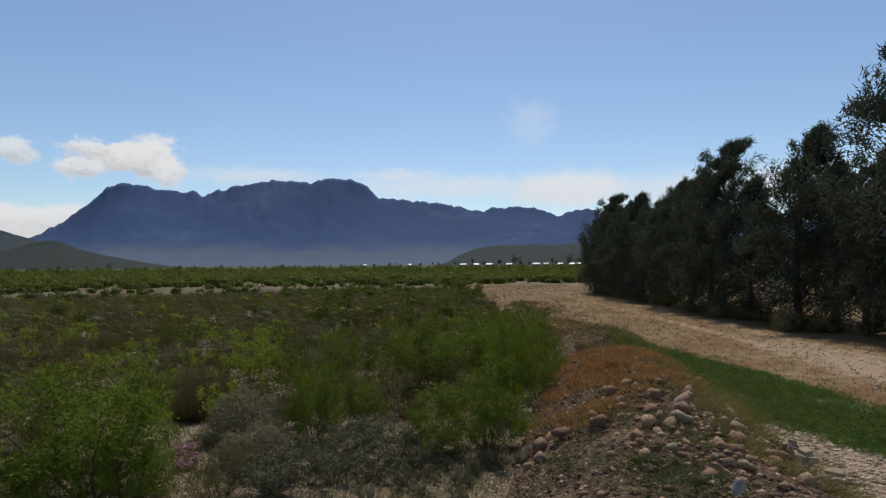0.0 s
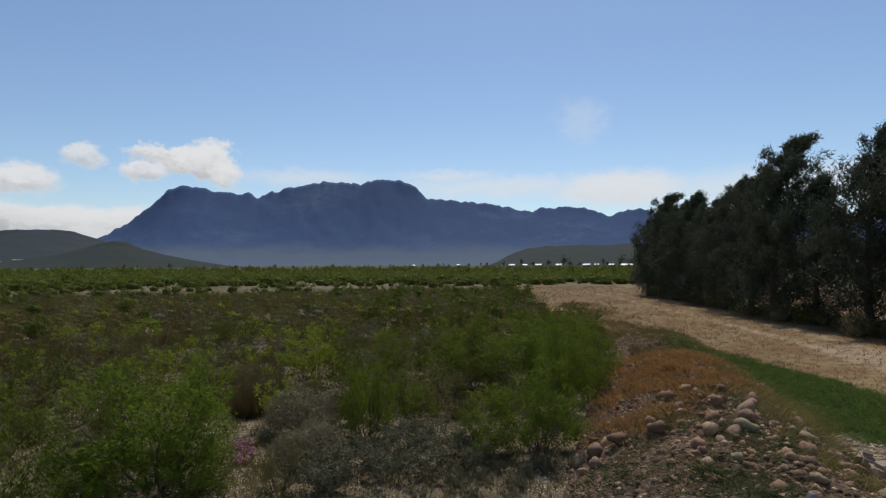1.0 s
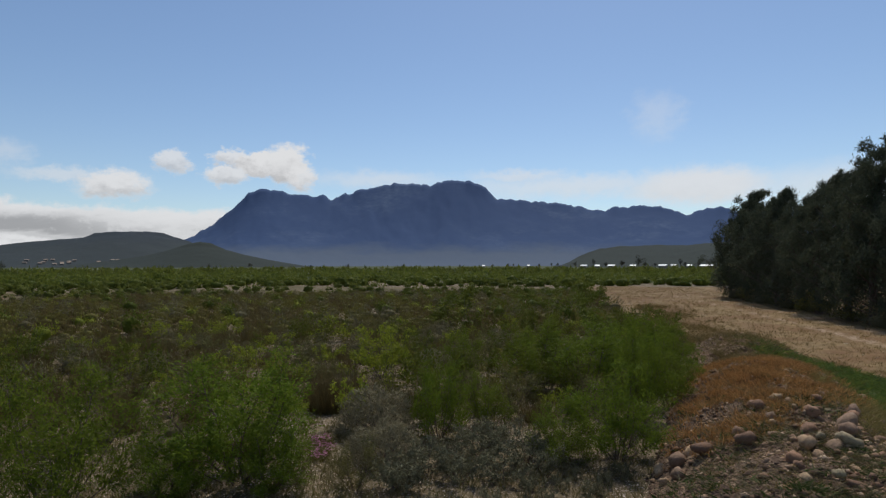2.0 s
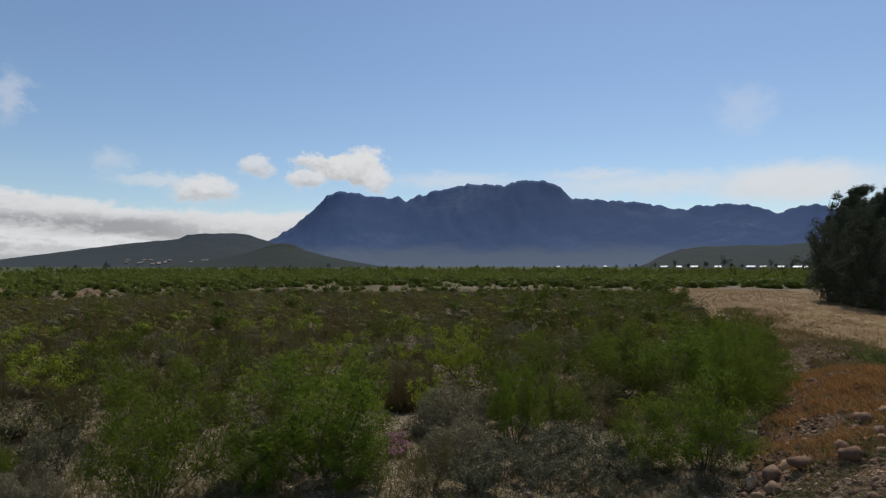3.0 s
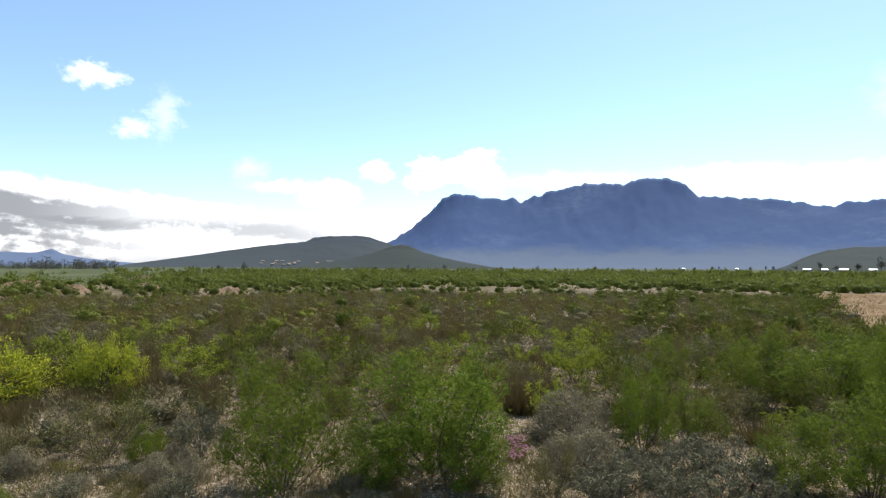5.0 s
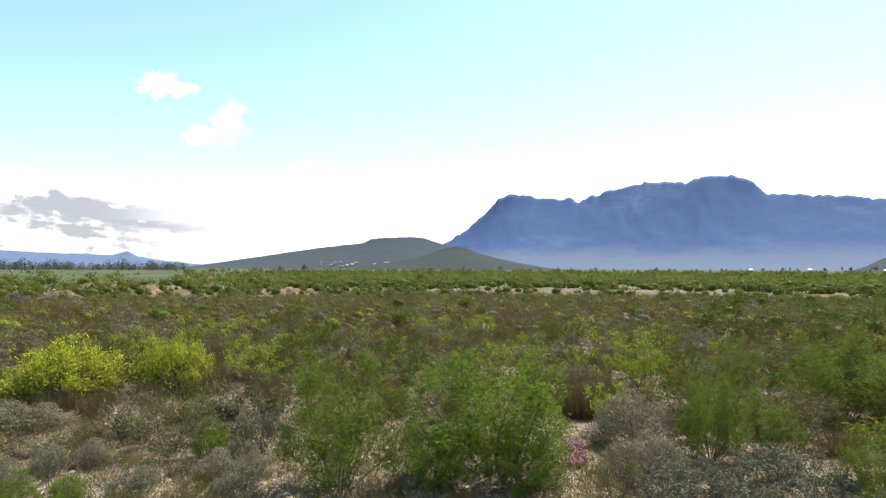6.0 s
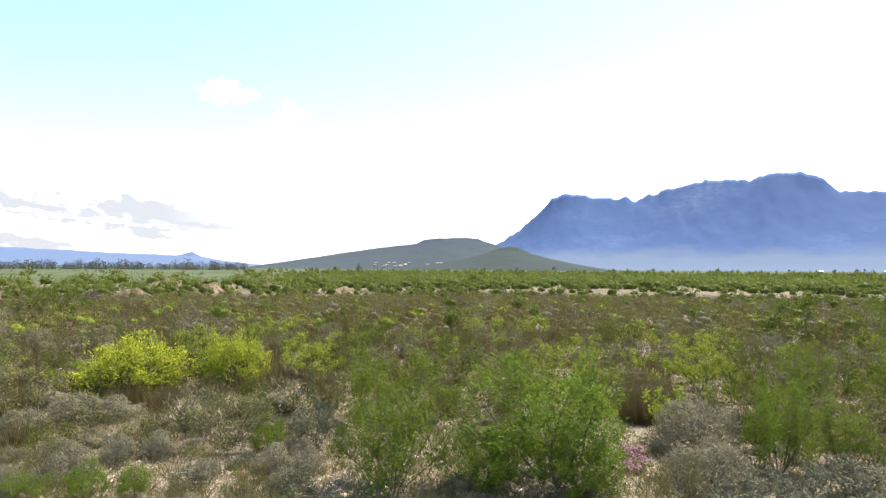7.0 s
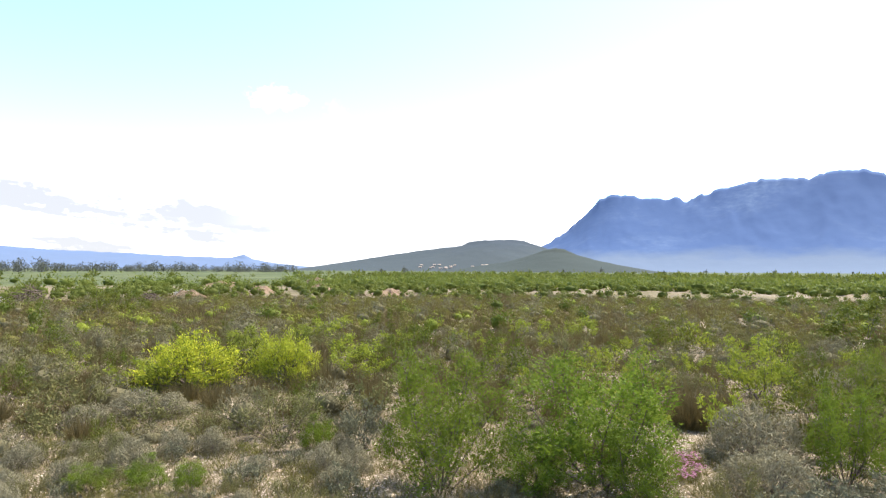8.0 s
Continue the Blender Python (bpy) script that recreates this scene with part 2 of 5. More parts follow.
def ground_material():
    m = Mat("ground", 0.95, spec=0.15)
    pos = m.pos()
    n1, n2, n3 = m.noise(0.35, 5.0, pos), m.noise(2.5, 6.0, pos), m.noise(22.0, 4.0, pos)
    wide = m.noise(0.045, 4.0, pos)
    peb = m.voronoi(26.0, pos)
    pebc = m.voronoi(26.0, pos, "Color")
    # soil with litter and pale pebbles
    soil = m.mix(m.ramp(n2, (0.35, 0.0), (0.68, 1.0)), (0.085, 0.062, 0.033), (0.185, 0.142, 0.080))
    stone = m.ramp(m.node("ShaderNodeSeparateColor", Color=pebc).outputs[0], (0.0, (0.19, 0.14, 0.10)), (0.6, (0.36, 0.28, 0.21)), (1.0, (0.52, 0.45, 0.37)))
    soil = m.mix(m.math("MULTIPLY", m.ramp(peb, (0.30, 1.0), (0.48, 0.0)), m.ramp(n1, (0.38, 0.15), (0.6, 0.95))), soil, stone)
    # dry grass clearing
    dry = m.mix(m.ramp(n2, (0.3, 0.0), (0.7, 1.0)), (0.145, 0.096, 0.044), (0.290, 0.202, 0.100))
    dry = m.mix(m.ramp(n1, (0.42, 0.0), (0.62, 0.75)), dry, (0.15, 0.075, 0.034))
    # sand and gravel of the track
    track = m.mix(m.ramp(n3, (0.35, 0.0), (0.65, 1.0)), (0.20, 0.132, 0.082), (0.44, 0.325, 0.215))
    track = m.mix(m.math("MULTIPLY", m.ramp(peb, (0.18, 1.0), (0.30, 0.0)), 0.7), track, stone)
    sand = m.mix(m.ramp(n1, (0.35, 0.0), (0.65, 1.0)), (0.085, 0.066, 0.030), (0.150, 0.118, 0.058))
    lawn = m.mix(m.ramp(n2, (0.3, 0.0), (0.7, 1.0)), (0.034, 0.052, 0.016), (0.085, 0.080, 0.032))
    plain = m.mix(m.ramp(wide, (0.40, 0.0), (0.60, 1.0)), (0.046, 0.058, 0.018), (0.082, 0.088, 0.031))

    def edge(name, amount=0.55):
        v = m.math("ADD", m.attr(name), m.math("MULTIPLY", m.math("SUBTRACT", n2, 0.5), amount))
        v = m.math("ADD", v, m.math("MULTIPLY", m.math("SUBTRACT", n1, 0.5), amount))
        return m.ramp(v, (0.40, 0.0), (0.60, 1.0))

    col = m.mix(edge("far"), soil, plain)
    col = m.mix(edge("dry"), col, dry)
    col = m.mix(edge("sand"), col, sand)
    col = m.mix(edge("track"), col, track)
    col = m.mix(edge("lawn"), col, lawn)
    m.colour(col)
    h = m.math("ADD", m.math("MULTIPLY", n3, 0.5), m.math("MULTIPLY", m.ramp(peb, (0.0, 1.0), (0.5, 0.0)), 0.6))
    m.bump(h, 0.6, 0.03)
    return m.m


def heap_material(name, a, b, c):
    m = Mat(name, 0.95, spec=0.15)
    pos = m.pos()
    n, f, v = m.noise(1.6, 5.0, pos), m.noise(14.0, 5.0, pos), m.voronoi(17.0, pos)
    col = m.mix(m.ramp(n, (0.35, 0.0), (0.65, 1.0)), a, b)
    col = m.mix(m.ramp(f, (0.5, 0.0), (0.75, 0.8)), col, c)
    m.colour(col)
    m.bump(m.math("ADD", f, m.ramp(v, (0.1, 0.8), (0.5, 0.0))), 0.8, 0.05)
    return m.m


def stone_material():
    m = Mat("river_stone", 0.82, spec=0.25)
    base = m.ramp(m.each(), (0.0, (0.12, 0.070, 0.046)), (0.3, (0.32, 0.170, 0.095)), (0.55, (0.23, 0.150, 0.098)), (0.8, (0.44, 0.290, 0.160)), (1.0, (0.28, 0.24, 0.14)))
    n, f = m.noise(3.2, 5.0), m.noise(24.0, 4.0)
    col = m.mix(m.ramp(n, (0.42, 0.0), (0.72, 0.55)), base, (0.13, 0.065, 0.040))
    col = m.mix(m.ramp(f, (0.5, 0.0), (0.8, 0.5)), col, (0.42, 0.28, 0.16))
    m.colour(col)
    m.bump(m.math("ADD", n, m.math("MULTIPLY", f, 0.4)), 0.35, 0.05)
    return m.m


def rubble_material(name, shades, stain):
    m = Mat(name, 0.9, spec=0.2)
    col = m.ramp(m.island(), *shades)
    m.colour(m.mix(m.ramp(m.noise(9.0, 4.0), (0.4, 0.0), (0.8, 0.6)), col, stain))
    return m.m


def mountain_material(name, scrub, rock, pale_patches, scale, skirt):
    m = Mat(name, 0.95, spec=0.1)
    pos = m.pos()
    st = m.node("ShaderNodeMapping", Scale=(1.0, 1.0, 0.8))
    m.t.links.new(pos, st.inputs["Vector"])
    n, f = m.noise(scale, 7.0, st.outputs[0], 0.62), m.noise(scale * 7, 6.0, pos, 0.6)
    wide = m.noise(scale * 0.35, 4.0, pos)
    slope = m.node("ShaderNodeSeparateXYZ", Vector=m.t.nodes.new("ShaderNodeNewGeometry").outputs["Normal"]).outputs[2]
    steep = m.ramp(m.math("ADD", slope, m.math("MULTIPLY", m.math("SUBTRACT", n, 0.5), 0.9)), (0.45, 1.0), (0.8, 0.0))
    col = m.mix(steep, scrub, rock)
    # Pale rock patches; on the mountain sunlit faces put into the colour
    col = m.mix(m.math("MULTIPLY", m.ramp(m.math("ADD", m.math("MULTIPLY", n, 0.75), m.math("MULTIPLY", f, 0.25)), (0.46, 0.0), (0.66, 1.0)), m.ramp(wide, (0.45, 0.0), (0.60, 0.75))), col, pale_patches)
    col = m.mix(m.ramp(f, (0.3, 0.35), (0.6, 0.0)), col, scrub)
    # Paler towards the foot: fields, and on the mountain haze in the colour
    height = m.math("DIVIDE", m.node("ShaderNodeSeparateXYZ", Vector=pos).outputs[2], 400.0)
    pale_foot = m.ramp(m.math("ADD", height, m.math("MULTIPLY", m.math("SUBTRACT", n, 0.5), 0.35)), (0.16, 1.0), (0.34, 0.0))
    m.colour(m.mix(pale_foot, col, skirt))
    m.bump(m.math("ADD", n, m.math("MULTIPLY", f, 0.4)), 0.14, 14.0)
    return m.m


M_ground = ground_material()
M_heap = heap_material("heap_soil", (0.062, 0.040, 0.027), (0.155, 0.098, 0.062), (0.33, 0.225, 0.14))
M_sand = heap_material("sand_heap", (0.16, 0.095, 0.055), (0.22, 0.150, 0.09), (0.27, 0.205, 0.14))
M_stone = stone_material()
M_chip = rubble_material("rubble_chip", ((0.0, (0.040, 0.026, 0.018)), (0.4, (0.13, 0.078, 0.048)), (0.75, (0.30, 0.180, 0.105)), (1.0, (0.54, 0.385, 0.25))), (0.20, 0.12, 0.075))
M_gravel = rubble_material("pale_gravel", ((0.0, (0.08, 0.056, 0.036)), (0.3, (0.26, 0.185, 0.115)), (0.7, (0.44, 0.335, 0.215)), (1.0, (0.60, 0.49, 0.34))), (0.36, 0.28, 0.19))
# Mountain, back hill, far range: haze (mountain also shade) put into base colours.
M_mount = mountain_material("hazy_mountain_rock", (0.044, 0.077, 0.158), (0.060, 0.100, 0.185), (0.100, 0.140, 0.215), 0.004, (0.092, 0.118, 0.160))
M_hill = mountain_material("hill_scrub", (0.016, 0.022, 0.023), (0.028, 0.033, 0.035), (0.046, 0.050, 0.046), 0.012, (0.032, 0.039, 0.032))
M_backhill = mountain_material("hazy_back_hill", (0.026, 0.035, 0.044), (0.040, 0.050, 0.060), (0.066, 0.072, 0.074), 0.010, (0.040, 0.048, 0.048))
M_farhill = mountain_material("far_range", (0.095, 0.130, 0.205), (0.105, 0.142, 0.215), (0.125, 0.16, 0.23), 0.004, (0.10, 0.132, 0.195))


def plain_material(name, c, d, rough=0.7, scale=3.0, metal=0.0):
    m = Mat(name, rough, metal)
    n = m.noise(scale, 5.0)
    m.colour(m.mix(m.ramp(n, (0.35, 0.0), (0.7, 1.0)), c, d))
    m.bump(m.noise(scale * 8, 4.0), 0.2, 0.01)
    return m.m


M_wall = plain_material("painted_wall", (0.18, 0.16, 0.14), (0.26, 0.235, 0.21), 0.9)
M_tile = plain_material("tan_roof_tile", (0.30, 0.22, 0.16), (0.40, 0.31, 0.24), 0.8)
M_roof = plain_material("white_roof_sheet", (0.50, 0.51, 0.52), (0.66, 0.66, 0.65), 0.45)
M_pane = plain_material("dark_window", (0.03, 0.035, 0.04), (0.05, 0.055, 0.06), 0.1)
M_wood = plain_material("weathered_wood", (0.36, 0.31, 0.26), (0.52, 0.46, 0.40), 0.85)
M_deadwood = plain_material("dead_brush", (0.09, 0.06, 0.045), (0.17, 0.12, 0.09), 0.9)
M_bag = plain_material("plastic_sheet", (0.20, 0.18, 0.15), (0.34, 0.31, 0.27), 0.6)
M_block = plain_material("pale_rubble_block", (0.30, 0.22, 0.145), (0.40, 0.31, 0.22), 0.9)

# ---------------------------------------------------------------- mesh tools


def mesh(name, verts, quads=None, tris=None, smooth=False):
    """A mesh from arrays of corners and faces."""
    me = bpy.data.meshes.new(name)
    verts = np.asarray(verts, dtype=np.float32).reshape(-1, 3)
    q = np.zeros((0, 4), int) if quads is None else np.asarray(quads, int).reshape(-1, 4)
    t = np.zeros((0, 3), int) if tris is None else np.asarray(tris, int).reshape(-1, 3)
    me.vertices.add(len(verts))
    me.vertices.foreach_set("co", verts.ravel())
    me.loops.add(q.size + t.size)
    me.loops.foreach_set("vertex_index", np.concatenate([q.ravel(), t.ravel()]).astype(np.int32))
    me.polygons.add(len(q) + len(t))
    starts = np.concatenate([np.arange(len(q)) * 4, q.size + np.arange(len(t)) * 3]).astype(np.int32)
    me.polygons.foreach_set("loop_start", starts)
    me.update(calc_edges=True)
    if smooth:
        me.polygons.foreach_set("use_smooth", np.ones(len(me.polygons), bool))
    return me


def put_mesh(name, me, material, parent=None, label=""):
    me.materials.append(material)
    ob = new(name, me)
    if parent is not None:
        ob.parent = parent
    if label:
        ob["label"] = label
    return ob


def part(name, bm, material, parent, label=""):
    """Links a bmesh as one part of a thing."""
    me = bpy.data.meshes.new(name)
    bm.to_mesh(me)
    bm.free()
    return put_mesh(name, me, material, parent, label)


def faced(name, v, f, smooth=False):
    """A mesh of three- or four-cornered faces."""
    return mesh(name, v, smooth=smooth, **({"tris": f} if np.asarray(f).shape[1] == 3 else {"quads": f}))


def unit(v):
    return v / np.maximum(np.linalg.norm(v, axis=-1, keepdims=True), 1e-9)


def leaves(at, way, length, width, rng, face=None):
    """Leaves: one three-cornered face each, turned towards face where that is given."""
    at, way = np.asarray(at, float), unit(np.asarray(way, float))
    n = len(at)
    length, width = np.broadcast_to(length, n)[:, None], np.broadcast_to(width, n)[:, None]
    side = unit(np.cross(way, unit(rng.normal(size=(n, 3))) if face is None else face)) * width * 0.5
    v = np.stack([at - side, at + side, at + way * length], 1)
    return v.reshape(-1, 3), np.arange(n * 3).reshape(n, 3)


def lobe_leaves(rng, centres, radii, axes, n, long=1.45, stray=0.22, up=0.35, jitter=0.45, shell=0.5):
    """Places, ways and facings of n leaves over each of several rounded tufts, with a few strays beyond the outline."""
    centres, radii, axes = np.asarray(centres, float), np.asarray(radii, float), unit(np.asarray(axes, float))
    m = len(centres)
    d = ball(rng, m * n)
    c, r, a = np.repeat(centres, n, 0), np.repeat(radii, n)[:, None], np.repeat(axes, n, 0)
    reach = shell + (1 - shell) * rng.random((m * n, 1)) ** 0.6
    far = rng.random((m * n, 1)) < stray
    reach = np.where(far, rng.uniform(0.95, 1.45, (m * n, 1)), reach)
    off = d + a * ((d * a).sum(1, keepdims=True) * (long - 1))
    face = unit(d + np.array([0, 0, up]) + rng.normal(size=(m * n, 3)) * jitter)
    along = a * 0.8 + rng.normal(size=(m * n, 3)) * 0.55 + np.array([0, 0, 0.25])
    way = along - face * (along * face).sum(1, keepdims=True) + d * np.where(far, 0.7, 0.2)
    return c + off * reach * r, way, face


def blades(base, tip, width, rng):
    """Blades of grass: one three-cornered face each."""
    base, tip = np.asarray(base, float), np.asarray(tip, float)
    n = len(base)
    side = unit(np.cross(tip - base, unit(rng.normal(size=(n, 3))))) * np.broadcast_to(width, n)[:, None] * 0.5
    return np.stack([base - side, base + side, tip], 1).reshape(-1, 3), np.arange(n * 3).reshape(n, 3)


def tubes(p0, p1, r0, r1, sides=4):
    """Tapered rods from p0 to p1."""
    p0, p1 = np.asarray(p0, float), np.asarray(p1, float)
    n = len(p0)
    r0, r1 = np.broadcast_to(r0, n), np.broadcast_to(r1, n)
    w = unit(p1 - p0)
    ref = np.where(np.abs(w[:, 2:3]) > 0.9, [[1.0, 0, 0]], [[0, 0, 1.0]])
    a = unit(np.cross(w, ref))
    b = np.cross(w, a)
    ang = np.arange(sides) * 2 * np.pi / sides
    ring = a[:, None] * np.cos(ang)[None, :, None] + b[:, None] * np.sin(ang)[None, :, None]
    v = np.concatenate([p0[:, None] + ring * r0[:, None, None], p1[:, None] + ring * r1[:, None, None]], 1)
    i = np.arange(sides)
    j = (i + 1) % sides
    f = np.stack([i, j, j + sides, i + sides], 1)
    q = (f[None] + (np.arange(n) * 2 * sides)[:, None, None]).reshape(-1, 4)
    return v.reshape(-1, 3), q


def joined(pieces):
    """One set of corners and faces out of several."""
    vs, fs, k = [], [], 0
    for v, f in pieces:
        vs.append(v)
        fs.append(f + k)
        k += len(v)
    return np.concatenate(vs), np.concatenate(fs)


def ball(rng, n, up=0.0):
    v = unit(rng.normal(size=(n, 3)))
    v[:, 2] += up
    return unit(v)


def thing(name, label, category, group=""):
    ob = new(name)
    ob.empty_display_size = 0.2
    return tagged(ob, label, category, group)


def spread(me, spots, rng, heights=None):
    """Corners of one small mesh repeated at many spots, each turned and sized: (x, y, z, size)."""
    n = len(me.vertices)
    v = np.empty(n * 3, np.float32)
    me.vertices.foreach_get("co", v)
    v = v.reshape(-1, 3).astype(float)
    loops = np.empty(len(me.loops), np.int32)
    me.loops.foreach_get("vertex_index", loops)
    size = len(me.polygons[0].vertices)
    f = loops.reshape(-1, size)
    spots = np.asarray(spots, float)
    ang = rng.uniform(0, 2 * np.pi, len(spots))
    c, s = np.cos(ang)[:, None], np.sin(ang)[:, None]
    k = spots[:, 3:4]
    stretch = rng.uniform(0.8, 1.2, (len(spots), 1))
    x, y, z = v[None, :, 0], v[None, :, 1], v[None, :, 2]
    out = np.stack([(x * c - y * s) * k + spots[:, 0:1], (x * s + y * c) * k + spots[:, 1:2], z * k * stretch + spots[:, 2:3]], 2)
    faces = (f[None] + (np.arange(len(spots)) * n)[:, None, None]).reshape(-1, size)
    return out.reshape(-1, 3), faces


# ---------------------------------------------------------------- plan of the ground
FAR = 4950.0


def soft_step(a, b, x):
    t = np.clip((x - a) / (b - a), 0, 1)
    return t * t * (3 - 2 * t)


def crest_x(y):
    """The spoil heap's crest line."""
    return 3.05 + (y - 8.2) * 0.2


def heap_height(x, y):
    along = soft_step(1.0, 6.0, y) * (1 - soft_step(14.5, 19.5, y))
    tail = 0.5 * soft_step(17.0, 20.5, y) * (1 - soft_step(22.5, 27.0, y))
    half = 2.25 - 0.03 * (y - 8)
    across = np.clip(1 - ((x - crest_x(y)) / half) ** 2, -0.3, 1)
    across = np.sign(across) * np.abs(across) ** 1.15
    return (0.86 * along + tail) * across


def zone_masks(x, y):
    r = np.hypot(x, y)
    a = np.degrees(np.arctan2(-x, y))
    wob = 1.2 * np.sin(x * 0.31 + y * 0.17) + 0.8 * np.sin(y * 0.43 - x * 0.21)
    far = soft_step(85, 130, r)
    lawn = soft_step(5.1, 6.0, x + 0.15 * wob) * (1 - soft_step(7.8, 8.7, x + 0.06 * (y - 12) + 0.3 * wob)) * (1 - soft_step(18, 24, y)) * soft_step(8.4, 9.7, y + 2.1 * (x - 6.77) + 0.25 * wob)
    dry = soft_step(3.6, 5.0, x + 0.02 * y + 0.3 * wob) * soft_step(14, 24, y) * (1 - soft_step(80, 96, y)) * (1 - soft_step(40, 60, x))
    dry = np.maximum(dry, soft_step(7.8, 8.7, x + 0.06 * (y - 12) + 0.3 * wob) * (1 - soft_step(80, 96, y)) * (1 - soft_step(60, 90, x)) * soft_step(-30, -20, y))
    cx = 11.6 + 0.9 * np.sin(y * 0.05)
    rut = np.maximum(np.exp(-((x - cx + 0.95) / 0.55) ** 2), np.exp(-((x - cx - 0.95) / 0.55) ** 2))
    track = np.maximum(rut * 0.62, 0.72 * np.exp(-((x - cx) / 2.4) ** 2) * (1 - soft_step(16, 34, y))) * (1 - soft_step(62, 76, y))
    track = np.maximum(track, 0.95 * soft_step(4.9, 5.6, x) * (1 - soft_step(7.6, 9.0, x)) * (1 - soft_step(8.0, 9.6, y + 1.4 * (x - 6.77))))
    inner = 65.5 - 0.10 * np.clip(a - 20, 0, 60) + 4 * np.sin(a * 0.21)
    outer = 84 + 4 * np.sin(a * 0.33) + 0.8 * np.clip(a - 48, 0, 35)
    sand = soft_step(inner - 4, inner + 4, r) * (1 - soft_step(outer - 8, outer + 8, r)) * soft_step(-8, 0, a) * (1 - soft_step(85, 100, a)) * (0.62 - 0.12 * soft_step(38, 50, a) + 0.20 * np.sin(a * 0.9 + r * 0.11) * np.sin(r * 0.16 + a * 0.3))
    return far, dry, sand, track, lawn


def ground_height(x, y):
    r = np.hypot(x, y)
    return 0.05 * np.sin(x * 0.7 + 1.3) * np.sin(y * 0.6) + 0.25 * np.sin(x * 0.035) * np.sin(y * 0.041 + 1) * soft_step(40, 120, r) - 0.9 * soft_step(400, 1500, r)


def build_ground():
    radii = np.concatenate([[0.0], np.geomspace(0.6, 6.0, 16)[:-1], np.geomspace(6.0, 110.0, 140)[:-1], np.geomspace(110.0, FAR, 60)])
    angles = np.radians(np.concatenate([np.arange(-60, 100, 1.0), np.arange(100, 300, 4.0)]))
    ra, an = np.meshgrid(radii, angles, indexing="ij")
    x, y = -ra * np.sin(an), ra * np.cos(an)
    v = np.stack([x, y, ground_height(x, y)], 2).reshape(-1, 3)
    m = len(angles)
    i, j = np.meshgrid(np.arange(len(radii) - 1), np.arange(m), indexing="ij")
    k = (j + 1) % m
    q = np.stack([i * m + j, (i + 1) * m + j, (i + 1) * m + k, i * m + k], 2).reshape(-1, 4)
    me = mesh("ground", v, quads=q[:, ::-1], smooth=True)
    for name, val in zip(("far", "dry", "sand", "track", "lawn"), zone_masks(v[:, 0], v[:, 1])):
        me.attributes.new(name, "FLOAT", "POINT").data.foreach_set("value", val.astype(np.float32))
    tagged(put_mesh("ground", me, M_ground), "flat sandy plain with pebbles, dry grass and a gravel track", "ground", kind="structure")


build_ground()

# ---------------------------------------------------------------- mountains and hills


def ridge(name, knots, near, top_at, back, material, label, category, power, rough, seed, cols=420, rows=46, apron=0.12):
    """A range: knots give azimuth and the skyline's elevation in degrees; slopes fall towards the plain."""
    ka = [k[0] for k in knots]
    ke = [k[1] for k in knots]
    sky_az = np.linspace(ka[0], ka[-1], cols)
    sky_el = np.interp(sky_az, ka, ke)
    rng = np.random.default_rng(seed)
    for octave, amp in ((0.9, 0.10), (2.1, 0.07), (4.6, 0.045)):
        ph = rng.uniform(0, 9, 3)
        sky_el = sky_el + rough * amp * (np.sin(sky_az * octave + ph[0]) + np.sin(sky_az * octave * 1.7 + ph[1]) + 0.6 * np.sin(sky_az * octave * 2.9 + ph[2])) * np.clip(sky_el / 4, 0.0, 1)
    sky_el = sky_el + rough * 0.16 * np.array([noise.fractal(Vector((v * 1.9, seed, 0.0)), 0.7, 2.2, 6) for v in sky_az]) * np.clip(sky_el / 4, 0.0, 1)
    wide_k = max(3, int(3.5 / abs(sky_az[1] - sky_az[0])))
    even = np.convolve(np.pad(sky_el, wide_k, "edge"), np.hanning(2 * wide_k + 1) / np.hanning(2 * wide_k + 1).sum(), "same")[wide_k:-wide_k]
    u = np.concatenate([np.linspace(0, 1, rows), np.linspace(1, 2, 10)[1:]])
    verts = np.empty((len(u), cols, 3))
    for i, t in enumerate(u):
        for j in range(cols):
            a = radians(sky_az[j])
            own = max(0.0, min(1.0, (t - 0.9) / 0.1)) ** 1.5 if t <= 1 else 1.0
            crest = top_at * math.tan(radians(max(even[j] + (sky_el[j] - even[j]) * own, -0.3))) + 3
            if t <= 1:
                r = near + (top_at - near) * t
                warp = noise.noise(Vector((sky_az[j] * 0.12, t * 1.3, seed))) * 5.0 + t * 2.2
                spur = 1 - 2 * abs(noise.noise(Vector(((sky_az[j] + warp) * 0.16, t * 0.7, seed * 3.1))))
                gully = 0.6 * spur + 0.5 * noise.fractal(Vector(((sky_az[j] + warp) * 0.42, t * 3.4, seed * 2.3)), 0.9, 2.1, 5)
                fine = noise.fractal(Vector((sky_az[j] * 0.9, t * 13.0, seed * 1.7)), 0.8, 2.1, 4)
                g = apron * t + (1 - apron) * t ** power
                z = crest * g * (1 + (0.17 * gully + 0.03 * fine) * (1 - t) ** 0.7 * min(1, t * 4))
                z = min(z, crest * (0.08 + 0.92 * t) * 0.985) if t < 1 else crest
            else:
                r = top_at + (back - top_at) * (t - 1)
                z = crest * (1 - (t - 1) ** 0.8)
            verts[i, j] = (-r * math.sin(a), r * math.cos(a), z - 4.0)
    i, j = np.meshgrid(np.arange(len(u) - 1), np.arange(cols - 1), indexing="ij")
    q = np.stack([i * cols + j, i * cols + j + 1, (i + 1) * cols + j + 1, (i + 1) * cols + j], 2).reshape(-1, 4)
    ob = put_mesh(name, mesh(name, verts.reshape(-1, 3), quads=q[:, ::-1], smooth=True), material)
    return tagged(ob, label, category, kind="structure")


